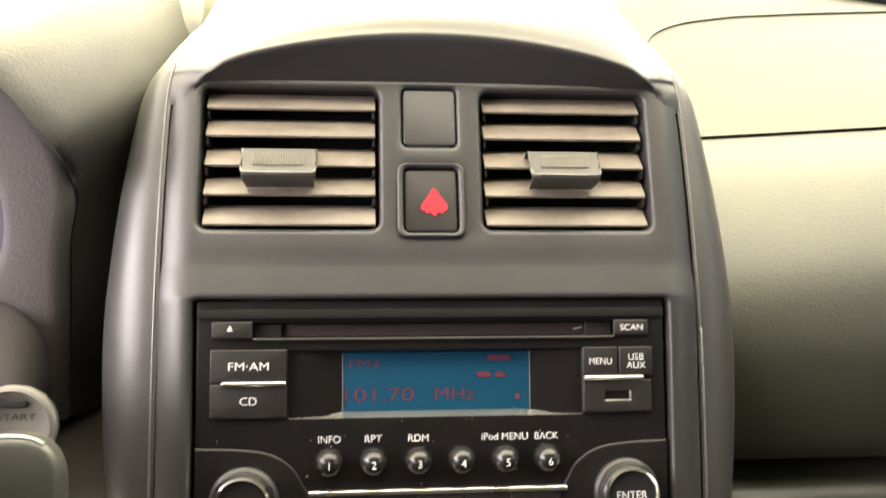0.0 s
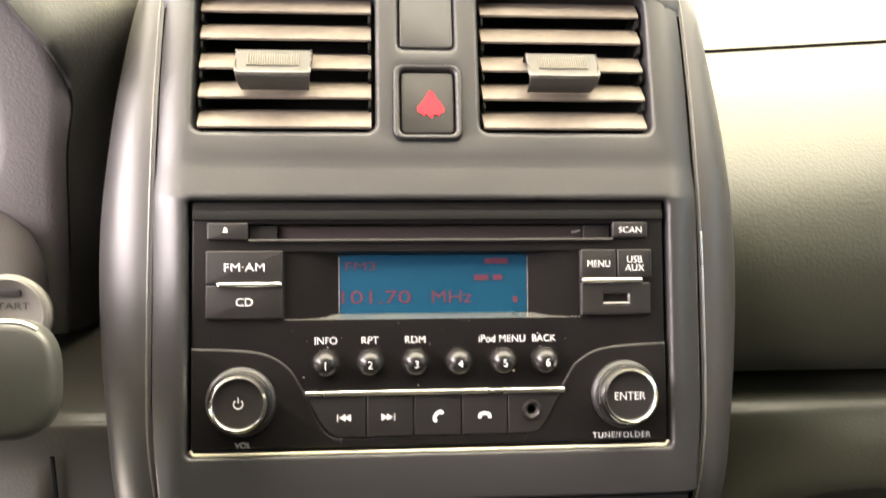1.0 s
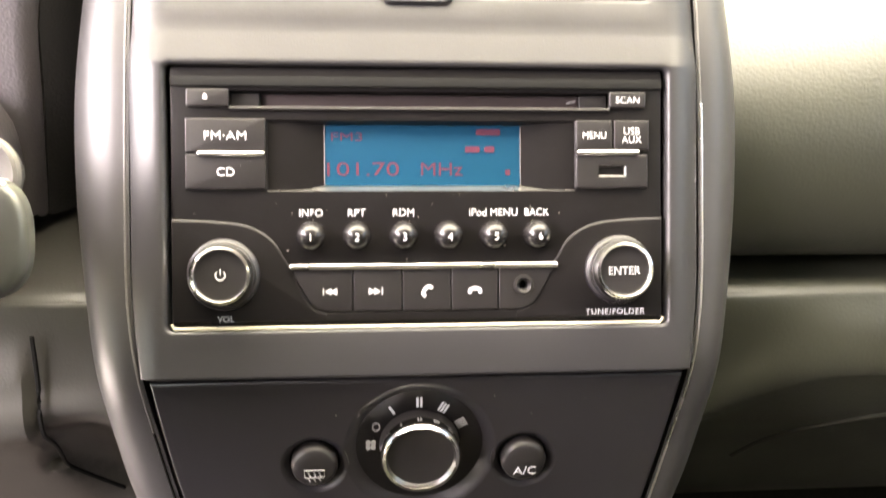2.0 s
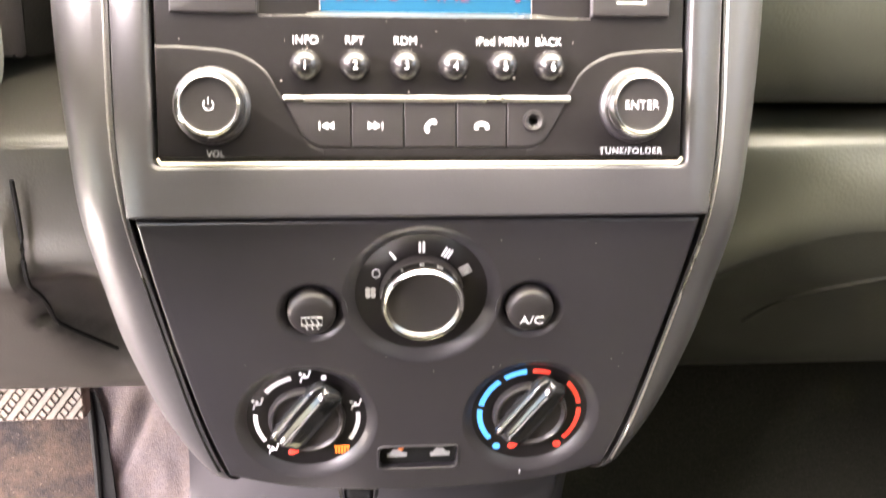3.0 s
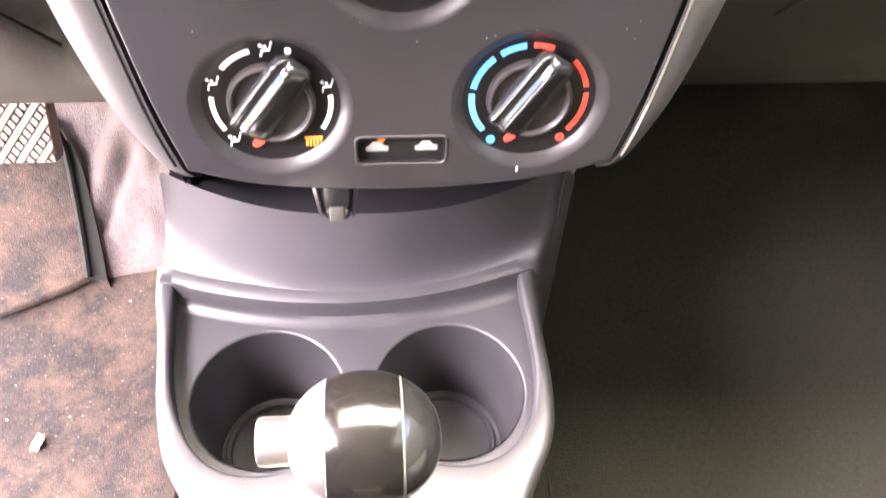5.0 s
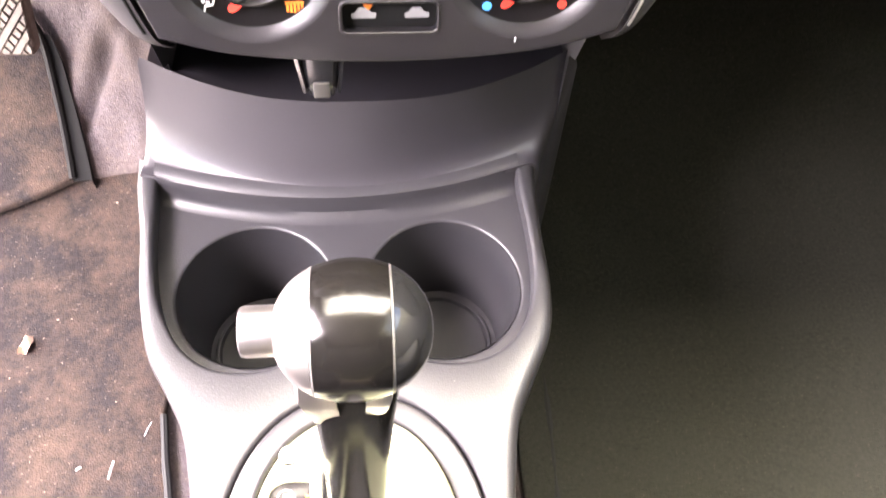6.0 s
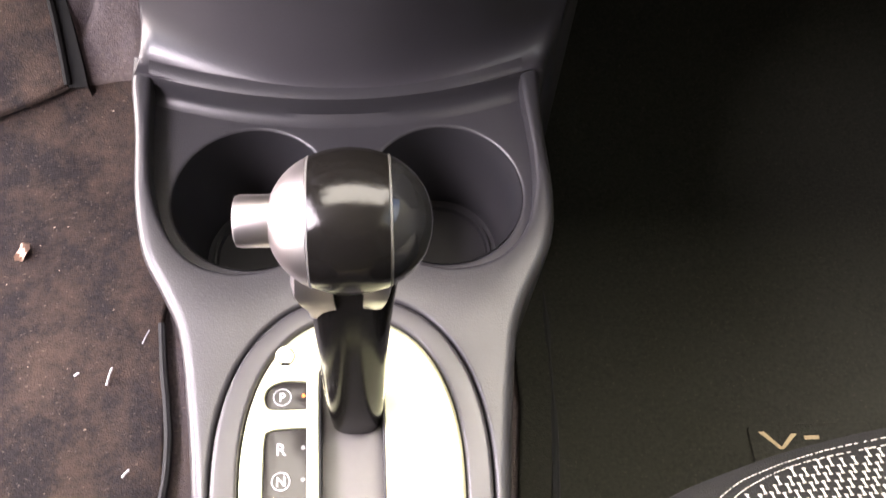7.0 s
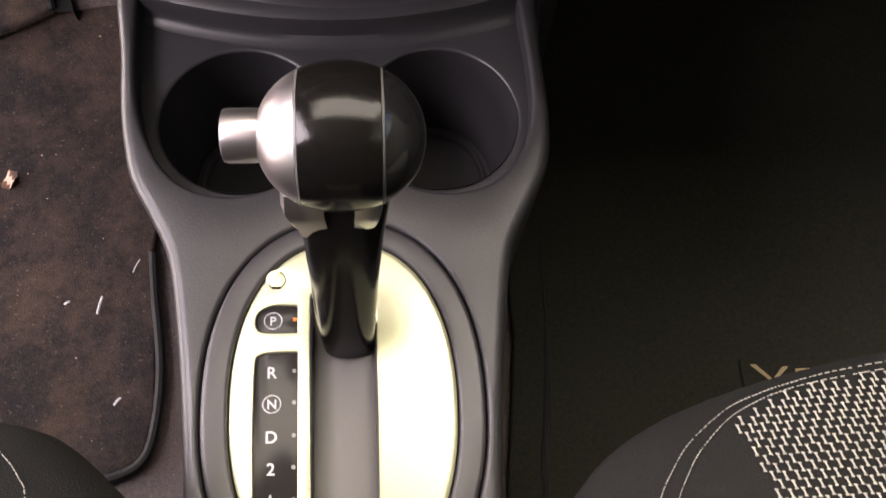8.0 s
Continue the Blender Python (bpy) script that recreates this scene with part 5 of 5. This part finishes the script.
for s in (-1, 1):
    secs = []
    for z, y, w, th in ((0.120, 0.018, 0.0235, 0.0070), (0.112, 0.0145, 0.0240, 0.0075), (0.106, 0.0115, 0.0215, 0.0050), (0.100, 0.0095, 0.0180, 0.0022), (0.095, 0.0085, 0.0172, 0.0010)):
        secs.append([(0.0012 + s * a * (w if s < 0 else 0.68 * w), y + b * th, z) for a, b in ((0.3, -1.0), (0.7, -1.0), (0.93, -0.75), (1.0, 0.0), (0.93, 0.75), (0.7, 1.0), (0.3, 1.0))])
    part("collar_wing", loft(secs, close=True, caps=True), KNOBSIL if s < 0 else SATIN, selector, "flared silver collar wing")

# ---- driver side: instrument bezel, ignition ----
cluster = thing("instrument_cluster", "grained instrument housing with curved lens", "instrument cluster")
face = spline([(-0.1760, 0.590), (-0.1735, 0.606), (-0.1683, 0.644), (-0.1630, 0.684), (-0.1572, 0.706), (-0.1556, 0.722), (-0.1580, 0.738), (-0.1660, 0.754), (-0.1760, 0.768), (-0.1900, 0.780), (-0.2300, 0.790), (-0.3600, 0.792)], 5)
part("bezel", panel(ccw(face + [(-0.54, 0.790), (-0.54, 0.590)]), [superellipse(-0.2510, 0.7100, 0.0640, 0.0600, 2.2, 64)], y=0.0462, r=0.0080, depth=0.110, hole_r=0.0050, hole_depth=0.014), BEZEL, cluster, "grained purplish grey instrument surround", sharp=60)
part("lens", loft([[(x, 0.0555 + 0.010 * ((z - 0.71) / 0.06) ** 2 * 0.3, z) for x in (-0.318, -0.245, -0.171)] for z in (0.640, 0.675, 0.710, 0.745, 0.778)]), CLUSTERLENS, cluster, "bluish instrument lens")
lip = spline([(-0.1770, 0.590, 0.056), (-0.1690, 0.640, 0.055), (-0.1635, 0.684, 0.055), (-0.1572, 0.708, 0.054), (-0.1550, 0.724, 0.046), (-0.1555, 0.738, 0.034), (-0.1630, 0.7520, 0.030), (-0.1715, 0.7645, 0.030), (-0.1850, 0.7770, 0.030), (-0.2100, 0.7880, 0.030), (-0.2600, 0.7960, 0.030), (-0.3600, 0.7980, 0.030), (-0.5400, 0.7920, 0.030)], 4)
outs = [Vector((x + 0.36, (z - 0.66) * 2.0)).normalized() for x, z, y in lip]
part("brow", loft([[(x + n.x * (o + w * max(0.0, n.x)), max(y0 + dy, ym), z + n.y * o) for dy, ym, o, w in ((0.030, 0.0, -0.006, 0.0), (0.008, 0.0, -0.003, 0.0), (0.001, 0.0, -0.0006, 0.0), (0.0, 0.0, 0.0015, 0.0), (0.0025, 0.0, 0.0040, 0.0), (0.010, 0.0, 0.0070, 0.004), (0.028, 0.070, 0.0110, 0.014), (0.05, 0.10, 0.016, 0.030), (0.10, 0.20, 0.024, 0.060))] for (x, z, y0), n in zip(lip, outs)]), DASH, cluster, "hood over the instruments", sharp=60)

lock = thing("ignition_lock", "pale grey ignition lock ring with a key in it", "ignition lock", pose(-0.1532, -0.0600, 0.6718, -28))
part("lock_ring", lathe([(0.0, 0.001), (0.0085, 0.001), (0.0115, 0.0), (0.0130, -0.0016), (0.0142, -0.0010), (0.0148, 0.0014)], 48, cap=False), PALEPL, lock, "pale worn lock ring")
part("lock_barrel", lathe([(0.0147, 0.0014), (0.0140, 0.006), (0.0120, 0.012)], 48, cap=False), DASH, lock)
lettering("START", 0.0034, 0.0010, 0.0035, 0.0008, BUTTON, lock, 0.0130)
part("lock_lamp", panel(rrect(-0.005, 0.0068, 0.005, 0.0096, 0.0012), y=-0.0002, r=0.0005, depth=0.001), PANEL, lock)
keyob = thing("car_key", "grey plastic headed car key in the ignition", "key", pose(-0.1500, -0.080, 0.6590, -28))
part("key_head", panel(superellipse(0, 0, 0.0180, 0.0205, 2.7, 40), y=-0.004, r=0.004, depth=0.009, crown=0.0005), mat("grey_key_plastic", (0.034, 0.035, 0.032), 0.34, stain=0.1), keyob)
part("key_rim", tube([(x, -0.0022, z) for x, z in superellipse(0, 0, 0.0176, 0.0201, 2.7, 40)][6:28], 0.0009, 6), SATIN, keyob, "bright key edge")
part("key_blade", box(bmesh.new(), -0.004, 0.004, 0.004, 0.012, -0.001, 0.018, 0.0006), SATIN, keyob)
column = thing("steering_column", "dark grained steering column shroud", "steering column")
secs = []
for y, w, zb, zt in ((0.09, 0.046, 0.590, 0.662), (0.0, 0.050, 0.595, 0.668), (-0.035, 0.052, 0.603, 0.678), (-0.045, 0.050, 0.608, 0.688), (-0.065, 0.044, 0.614, 0.700), (-0.15, 0.042, 0.638, 0.730), (-0.16, 0.036, 0.648, 0.726)):
    secs.append([(-0.226 + a, y, b) for a, b in rrect(-w, zb, w, zt, 0.03, 6)])
part("shroud", loft(secs, close=True, caps=True), BEZEL, column, sharp=60)

# ---- footwells ----
brake = thing("brake_pedal", "dusty brake pedal with a woven rubber tread", "pedal", pose(-0.306, 0.205, 0.220, -24))
bm = panel(rrect(-0.062, -0.032, 0.052, 0.030, 0.006), y=0, r=0.003, depth=0.012)
part("pad", bm, PEDAL, brake)
bm = bmesh.new()
c, s = math.cos(radians(52)), math.sin(radians(52))
PADX, PADZ = (-0.0595, 0.0495), (-0.0298, 0.0278)


def tread_bar(u0, u1, v0, v1, skew=0.0):
    """One raised rubber bar along the slanting rows, trimmed to the pad."""
    loop = [(c * u - s * v, s * u + c * v) for u, v in ((u0, v0), (u1, v0), (u1 + skew, v1), (u0 + skew, v1))]
    loop = clip_x(clip_x(loop, PADX[0], True), PADX[1], False)
    flip = clip_x(clip_x([(b, a) for a, b in loop], PADZ[0], True), PADZ[1], False)
    loop = ccw([(a, b) for b, a in flip])
    area = sum(a[0] * b[1] - b[0] * a[1] for a, b in zip(loop, loop[1:] + loop[:1])) / 2
    if len(loop) > 2 and area > 0.000002:
        plate(bm, loop, y=-0.0020, r=0.0, depth=0.0022)


for i in range(-9, 10):
    v = i * 0.0126
    tread_bar(-0.12, 0.12, v, v + 0.0046)
    for j in range(-20, 21):
        tread_bar(j * 0.0060, j * 0.0060 + 0.0042, v + 0.0060, v + 0.0112, 0.0012)
part("tread", bm, TREAD, brake, "raised rubber tread")
part("arm", tube([(-0.02, 0.010, 0.02), (-0.02, 0.05, 0.10), (-0.02, 0.08, 0.25)], 0.008, 8), RUBBER, brake)


def mat_outline(loop, dz, name, material, label, bind, bound):
    m = thing(name, label, "floor mat")
    bm = bmesh.new()
    plate(bm, [(x, y) for x, y in loop], y=0, r=0.003, depth=0.006)
    for _ in range(4):
        bmesh.ops.subdivide_edges(bm, edges=[e for e in bm.edges if e.calc_length() > 0.03], cuts=1, use_grid_fill=True)
        bmesh.ops.triangulate(bm, faces=[f for f in bm.faces if len(f.verts) > 4])
    for v in bm.verts:
        x, d, y = v.co
        v.co = Vector((x, y, floor_z(x, y) + dz - d + 0.006))
    part("mat_body", bm, material, m, sharp=60)
    edge = [(x, y, floor_z(x, y) + dz + 0.004) for x, y in spline(bound, 6)]
    part("binding", tube(edge, 0.0034, 8), bind, m, "stitched black edge binding")
    return m


toe_mat = mat_outline(ccw([(-0.2810, 0.268), (-0.2760, 0.240), (-0.2680, 0.188), (-0.300, 0.176), (-0.345, 0.162), (-0.62, 0.140), (-0.62, 0.290), (-0.31, 0.288)]), 0.020, "toe_mat", MAT, "soiled dark toe mat below the brake pedal", DARK, [(-0.310, 0.287), (-0.290, 0.281), (-0.2805, 0.268), (-0.2755, 0.240), (-0.2680, 0.189)])
mat_outline(ccw([(-0.1640, 0.10), (-0.1720, 0.02), (-0.1780, -0.03), (-0.1690, -0.085), (-0.1650, -0.150), (-0.1720, -0.184), (-0.195, -0.196), (-0.28, -0.205), (-0.62, -0.215), (-0.62, 0.175), (-0.34, 0.205), (-0.24, 0.225), (-0.150, 0.222), (-0.155, 0.15)]), 0.004, "floor_mat", MAT, "dirt-stained driver floor mat with bound edge", RUBBER, [(-0.1780, -0.022), (-0.1740, -0.055), (-0.1690, -0.085), (-0.1645, -0.120), (-0.1650, -0.155), (-0.1720, -0.184), (-0.195, -0.196), (-0.230, -0.200)])
# drawn out to toe board and console: its dark colour doubles as footwell shade
mat_outline(ccw([(0.100, 0.42), (0.100, 0.10), (0.100, -0.10), (0.085, -0.215), (0.080, -0.40), (0.70, -0.40), (0.70, 0.42)]), 0.004, "floor_mat", DARKMAT, "dark passenger floor mat with stitched edge, widened for footwell shade", RUBBER, [(0.1285, 0.06), (0.1285, -0.02), (0.1255, -0.10), (0.119, -0.165), (0.112, -0.215), (0.108, -0.32)])

# black strip stands in for the deep shadow between toe mat and carpet flap
under = spline([(-0.2830, 0.274), (-0.2770, 0.262), (-0.2730, 0.240), (-0.2680, 0.210), (-0.2650, 0.188)], 6)
part("gap_shadow", loft([[(x - 0.004, y, floor_z(x, y) + 0.0225) for x, y in under], [(x + 0.008 + 0.06 * (0.275 - y), y, floor_z(x, y) + 0.0225) for x, y in under], [(x + 0.009 + 0.06 * (0.275 - y), y, floor_z(x, y) + 0.004) for x, y in under]]), DARK, toe_mat, "black strip painting the shadow beside the mat edge")


def crease(x, y):
    """A soft fold in the toe carpet and a hump beside it."""
    ax, ay, bx, by = -0.2260, 0.272, -0.2560, 0.232
    t = min(1.0, max(0.0, ((x - ax) * (bx - ax) + (y - ay) * (by - ay)) / ((bx - ax) ** 2 + (by - ay) ** 2)))
    d = math.hypot(x - ax - t * (bx - ax), y - ay - t * (by - ay))
    side = (x - ax) * (by - ay) - (y - ay) * (bx - ax)
    return -0.007 * math.exp(-(d / 0.005) ** 2) + (0.0065 if side > 0 else 0.002) * math.exp(-((d - 0.013) / 0.010) ** 2)


def flap_pt(u, v):
    """u across from the mat edge to the console, v up the toe board."""
    y = 0.196 + 0.011 * u + v * 0.16
    x = (-0.2540 - 0.075 * v) * (1 - u) + -0.150 * u
    return (x, y, floor_z(x, y) + 0.0135 + crease(x, y) + 0.0022 * noise.noise(Vector((x * 45, y * 45, 4.0))) + 0.0010 * noise.noise(Vector((x * 130, y * 130, 2.0))))


rows_ = [[flap_pt(i / 40, j / 44) for i in range(41)] for j in range(45)]
rows_ = [[(x, y - 0.002, z - 0.012) for x, y, z in rows_[0]]] + rows_
rows_ = [[(r[0][0] - 0.002, r[0][1], r[0][2] - 0.012)] + r for r in rows_]
tagged(part("toe_carpet", loft(rows_), CARPET, sharp=80), "creased greyish pink carpet flap on the toe board", "carpet")

# crumbs and lint on the driver mat
rnd = random.Random(4)
bm = bmesh.new()
for i in range(45):
    x, y = rnd.uniform(-0.48, -0.185), rnd.uniform(-0.18, 0.19)
    s = rnd.choice((0.0002, 0.0003, 0.0004, 0.0006))
    r = bmesh.ops.create_icosphere(bm, subdivisions=1, radius=s)
    for v in r["verts"]:
        v.co = Vector((x + v.co.x * rnd.uniform(0.8, 2.2), y + v.co.y * rnd.uniform(0.8, 1.6), floor_z(x, y) + 0.0125 + v.co.z))
tagged(part("crumbs", bm, mat("pale_crumbs", (0.24, 0.19, 0.15), 0.8, stain=0.3)), "pale crumbs scattered on the driver mat", "debris", kind="stuff")


def bit(x, y, a, l, label, r=0.0009):
    z = floor_z(x, y) + 0.0132
    o = part("lint", tube([(x - math.cos(a) * l / 2, y - math.sin(a) * l / 2, z), (x, y, z + 0.0008), (x + math.cos(a) * l / 2, y + math.sin(a) * l / 2, z)], r, 6), WHITE)
    tagged(o, label, "debris", group="bits on the mat")


bit(-0.2121, -0.0668, 1.4, 0.014, "white paper splinter lying on the soiled mat")
bit(-0.2366, -0.064, 0.6, 0.004, "white crumb lying on the soiled mat")
bit(-0.1920, -0.142, 0.9, 0.007, "pale curled lint on the soiled mat")
bit(-0.1880, -0.035, 1.2, 0.012, "thin grey fibre beside the mat edge", 0.0004)
leaf = bmesh.new()
loft([[(-0.294 + 0.0055 * a * (1 - 0.35 * b * b), 0.044 + 0.0075 * b + 0.002 * a, floor_z(-0.294, 0.044) + 0.013 + 0.003 * math.sin(3 * a + 2 * b)) for a in (-1, -0.5, 0, 0.5, 1)] for b in (-1, -0.4, 0.2, 1)], bm=leaf)
tagged(part("dry_leaf", leaf, mat("dry_leaf", (0.30, 0.20, 0.15), 0.7, stain=0.3, stain_scale=400)), "curled dry leaf scrap on the driver mat", "leaf")
tag = thing("mat_badge", "dark woven badge on the passenger mat", "badge", pose(0.3080, -0.142, floor_z(0.31, -0.142) + 0.0135, -90, 0, 0))
part("patch", panel(rrect(-0.0365, -0.024, 0.060, 0.0155, 0.003), y=0, r=0.001, depth=0.002), DARKMAT, tag)
GOLD = mat("gold_thread", (0.30, 0.235, 0.13), 0.6, stain=0.3, stain_scale=300)
for loop in ([(-0.0290, 0.0105), (-0.0245, 0.0105), (-0.0120, -0.0035), (-0.0150, -0.0035)], [(-0.0120, -0.0035), (-0.0150, -0.0035), (-0.0040, 0.0080), (0.0010, 0.0080)], [(0.0060, 0.0030), (0.0175, 0.0030), (0.0175, 0.0060), (0.0060, 0.0060)]):
    part("bar", panel(ccw(loop), y=-0.0005, r=0.0, depth=0.0006), GOLD, tag, "gold thread bar")

# ---- seats ----
FABRIC = mat("dark_seat_fabric", (0.0085, 0.0083, 0.0085), 0.9, grain=0.5, grain_scale=1500, stain=0.12, spec=0.12)
THREAD = mat("pale_seat_thread", (0.30, 0.29, 0.27), 0.8, stain=0.1)


def seat(front, label):
    """A cushion front: front holds (x, y) of its upper edge from the console side outwards."""
    s = thing("front_seat", label, "seat", group="front seats")
    edge = spline(front, 8)
    prof = ((-0.004, -0.20), (-0.001, -0.10), (0.001, -0.040), (0.002, -0.014), (0.0, 0.0), (-0.010, 0.010), (-0.03, 0.019), (-0.07, 0.026), (-0.16, 0.030), (-0.40, 0.020))
    sgn = 1 if front[-1][0] > 0 else -1
    secs = []
    for i, (x, y) in enumerate(edge):
        a, b = Vector(edge[max(i - 1, 0)]), Vector(edge[min(i + 1, len(edge) - 1)])
        t = (b - a).normalized()
        n = Vector((-t.y, t.x)) * sgn
        if n.y < 0:
            n = -n
        lean = n
        secs.append([(x + lean.x * d if d > -0.05 else x + lean.x * -0.05 + sgn * 0.1 * (-0.05 - d) * -lean.x, y + lean.y * d if d > -0.05 else y + lean.y * -0.05 + (d + 0.05), 0.30 + h) for d, h in prof])
    part("cushion", loft(secs), FABRIC, s, sharp=80)
    return s, edge


def stitches(path, parent, n, r=0.00024):
    bm = bmesh.new()
    for i in range(n):
        a, b = i / n, (i + 0.62) / n
        p = [Vector(path[min(len(path) - 1, int(q * (len(path) - 1)))]) for q in (a, b)]
        if (p[1] - p[0]).length > 1e-4:
            tube([p[0], (p[0] + p[1]) / 2 + Vector((0, 0, 0.0004)), p[1]], r, 5, bm)
    return part("stitching", bm, THREAD, parent, "pale double stitching")


seat_r, edge_r = seat([(0.060, -0.42), (0.062, -0.33), (0.067, -0.292), (0.0770, -0.2725), (0.0930, -0.2580), (0.1150, -0.2462), (0.1400, -0.2375), (0.170, -0.2298), (0.2100, -0.2227), (0.250, -0.220), (0.32, -0.218), (0.45, -0.225), (0.56, -0.26)], "dark fabric passenger seat with pale woven centre and stitching")
seat_l, edge_l = seat([(-0.085, -0.42), (-0.088, -0.33), (-0.094, -0.295), (-0.107, -0.272), (-0.1326, -0.2475), (-0.155, -0.2385), (-0.21, -0.228), (-0.32, -0.222), (-0.46, -0.23), (-0.56, -0.26)], "dark fabric driver seat with pale stitching")


def on_seat(edge, i, d):
    """A point on the cushion d metres back from its upper edge."""
    x, y = edge[i]
    a, b = Vector(edge[max(i - 1, 0)]), Vector(edge[min(i + 1, len(edge) - 1)])
    t = (b - a).normalized()
    n = Vector((-t.y, t.x))
    if n.y < 0:
        n = -n
    h = np.interp(d, (0.0, 0.010, 0.03, 0.07, 0.16), (0.0, 0.010, 0.019, 0.026, 0.030))
    return Vector((x - n.x * d, y - n.y * d, 0.30 + h + 0.0006))


def arc_on(points, n=40):
    return [Vector(p) for p in spline(points, n)]


def seat_z(x, y):
    """Height of the passenger cushion near its front."""
    best = min(range(len(edge_r)), key=lambda i: (edge_r[i][0] - x) ** 2 + (edge_r[i][1] - y) ** 2)
    d = math.hypot(edge_r[best][0] - x, edge_r[best][1] - y)
    return 0.30 + float(np.interp(d, (0.0, 0.010, 0.03, 0.07, 0.16), (0.0, 0.010, 0.019, 0.026, 0.030))) + 0.0008


SEAM_A = [(0.088, -0.330), (0.0925, -0.298), (0.0980, -0.2828), (0.105, -0.2721), (0.1149, -0.2606), (0.1335, -0.247), (0.1488, -0.2406), (0.164, -0.2362), (0.1841, -0.2319), (0.22, -0.2275), (0.26, -0.226)]
SEAM_B = [(0.094, -0.330), (0.0990, -0.298), (0.1043, -0.2837), (0.1103, -0.2741), (0.1176, -0.2647), (0.1307, -0.2531), (0.1417, -0.2467), (0.157, -0.2408), (0.1768, -0.2366), (0.22, -0.2315), (0.26, -0.230)]
for seam in (SEAM_A, SEAM_B):
    path = [(x, y, seat_z(x, y)) for x, y in spline(seam, 24)]
    stitches(path, seat_r, 84)
bm = bmesh.new()
for r in range(40):
    for c in range(62):
        y = -0.2330 - r * 0.0034
        x = 0.1250 + c * 0.0050 + (r % 2) * 0.0025 + 0.0009 * r * 0.30
        left = 0.1300 + (-0.2535 - y) * 0.30
        top = float(np.interp(x, (0.13, 0.1417, 0.157, 0.1768, 0.22, 0.26, 0.5), (-0.2555, -0.2485, -0.2425, -0.2382, -0.2332, -0.232, -0.236)))
        if x < left + 0.002 or y > top + (x - 0.15) * 0.0:
            continue
        px, py = x + 0.0003 * math.sin(c * 7.1 + r), y + 0.0003 * math.cos(c * 3.3 + r * 2)
        sz = seat_z(px, py)
        for ox, oy, hw, hl in ((0, 0, 0.00042, 0.0015), (-0.0004, 0.0015, 0.00078, 0.00032), (0.0004, -0.0015, 0.00078, 0.00032)):
            vs = [bm.verts.new((px + ox + a * hw - b * 0.35 * hl, py + oy + b * hl, sz + k)) for a, b, k in ((-1, -1, 0), (1, -1, 0), (1, 1, 0), (-1, 1, 0), (0, -0.5, 0.0005), (0, 0.5, 0.0005))]
            for q in ((0, 1, 4), (2, 3, 5), (1, 2, 5, 4), (3, 0, 4, 5)):
                bm.faces.new([vs[k] for k in q])
tagged(part("woven_centre", bm, THREAD, seat_r, "pale woven thread pattern", sharp=80), kind="stuff")
for seam in ([(-0.1320, -0.300), (-0.1356, -0.2722), (-0.1398, -0.2636), (-0.1459, -0.2561), (-0.158, -0.246), (-0.18, -0.238)],):
    def left_z(x, y):
        d = min(math.hypot(a - x, b - y) for a, b in edge_l)
        return 0.30 + float(np.interp(d, (0.0, 0.010, 0.03, 0.07, 0.16), (0.0, 0.010, 0.019, 0.026, 0.030))) + 0.0008
    stitches([(x, y, left_z(x, y)) for x, y in spline(seam, 24)], seat_l, 26)

# ---- dust specks on the radio, the dashboard and the console ----


def specks(name, label, m, spots):
    bm = bmesh.new()
    for a, y, b, r in spots:
        k = bmesh.ops.create_icosphere(bm, subdivisions=1, radius=r)
        sx, sz = rnd.uniform(0.7, 2.0), rnd.uniform(0.7, 1.4)
        for v in k["verts"]:
            v.co = Vector((a + v.co.x * sx, y + v.co.y * 0.5, b + v.co.z * sz))
    o = part(name, bm, mat(name + "_grey", (0.36, 0.34, 0.30), 0.8, stain=0.3))
    o.matrix_world = m
    tagged(o, label, "dust", kind="stuff")


specks("radio_dust", "pale dust specks on the black radio face", M_S, [(rnd.uniform(-0.096, 0.096), 0.0030, rnd.uniform(-0.098, -0.047), rnd.choice((0.00012, 0.00016, 0.0002, 0.00032))) for i in range(46)])
specks("panel_dust", "pale dust specks on the heater panel", M_H, [(rnd.uniform(-0.09, 0.09), 0.0, rnd.choice((rnd.uniform(-0.018, -0.004), rnd.uniform(-0.075, -0.062))), rnd.choice((0.00012, 0.00018, 0.00024))) for i in range(14)])
specks("console_dust", "pale dust specks on the console", M_D, [(rnd.uniform(-0.10, 0.055), 0.0135 if v > 0.07 else 0.0, v, rnd.choice((0.00015, 0.0002, 0.0003))) for v in [rnd.choice((rnd.uniform(0.164, 0.172), rnd.uniform(0.048, 0.056))) for i in range(12)]])
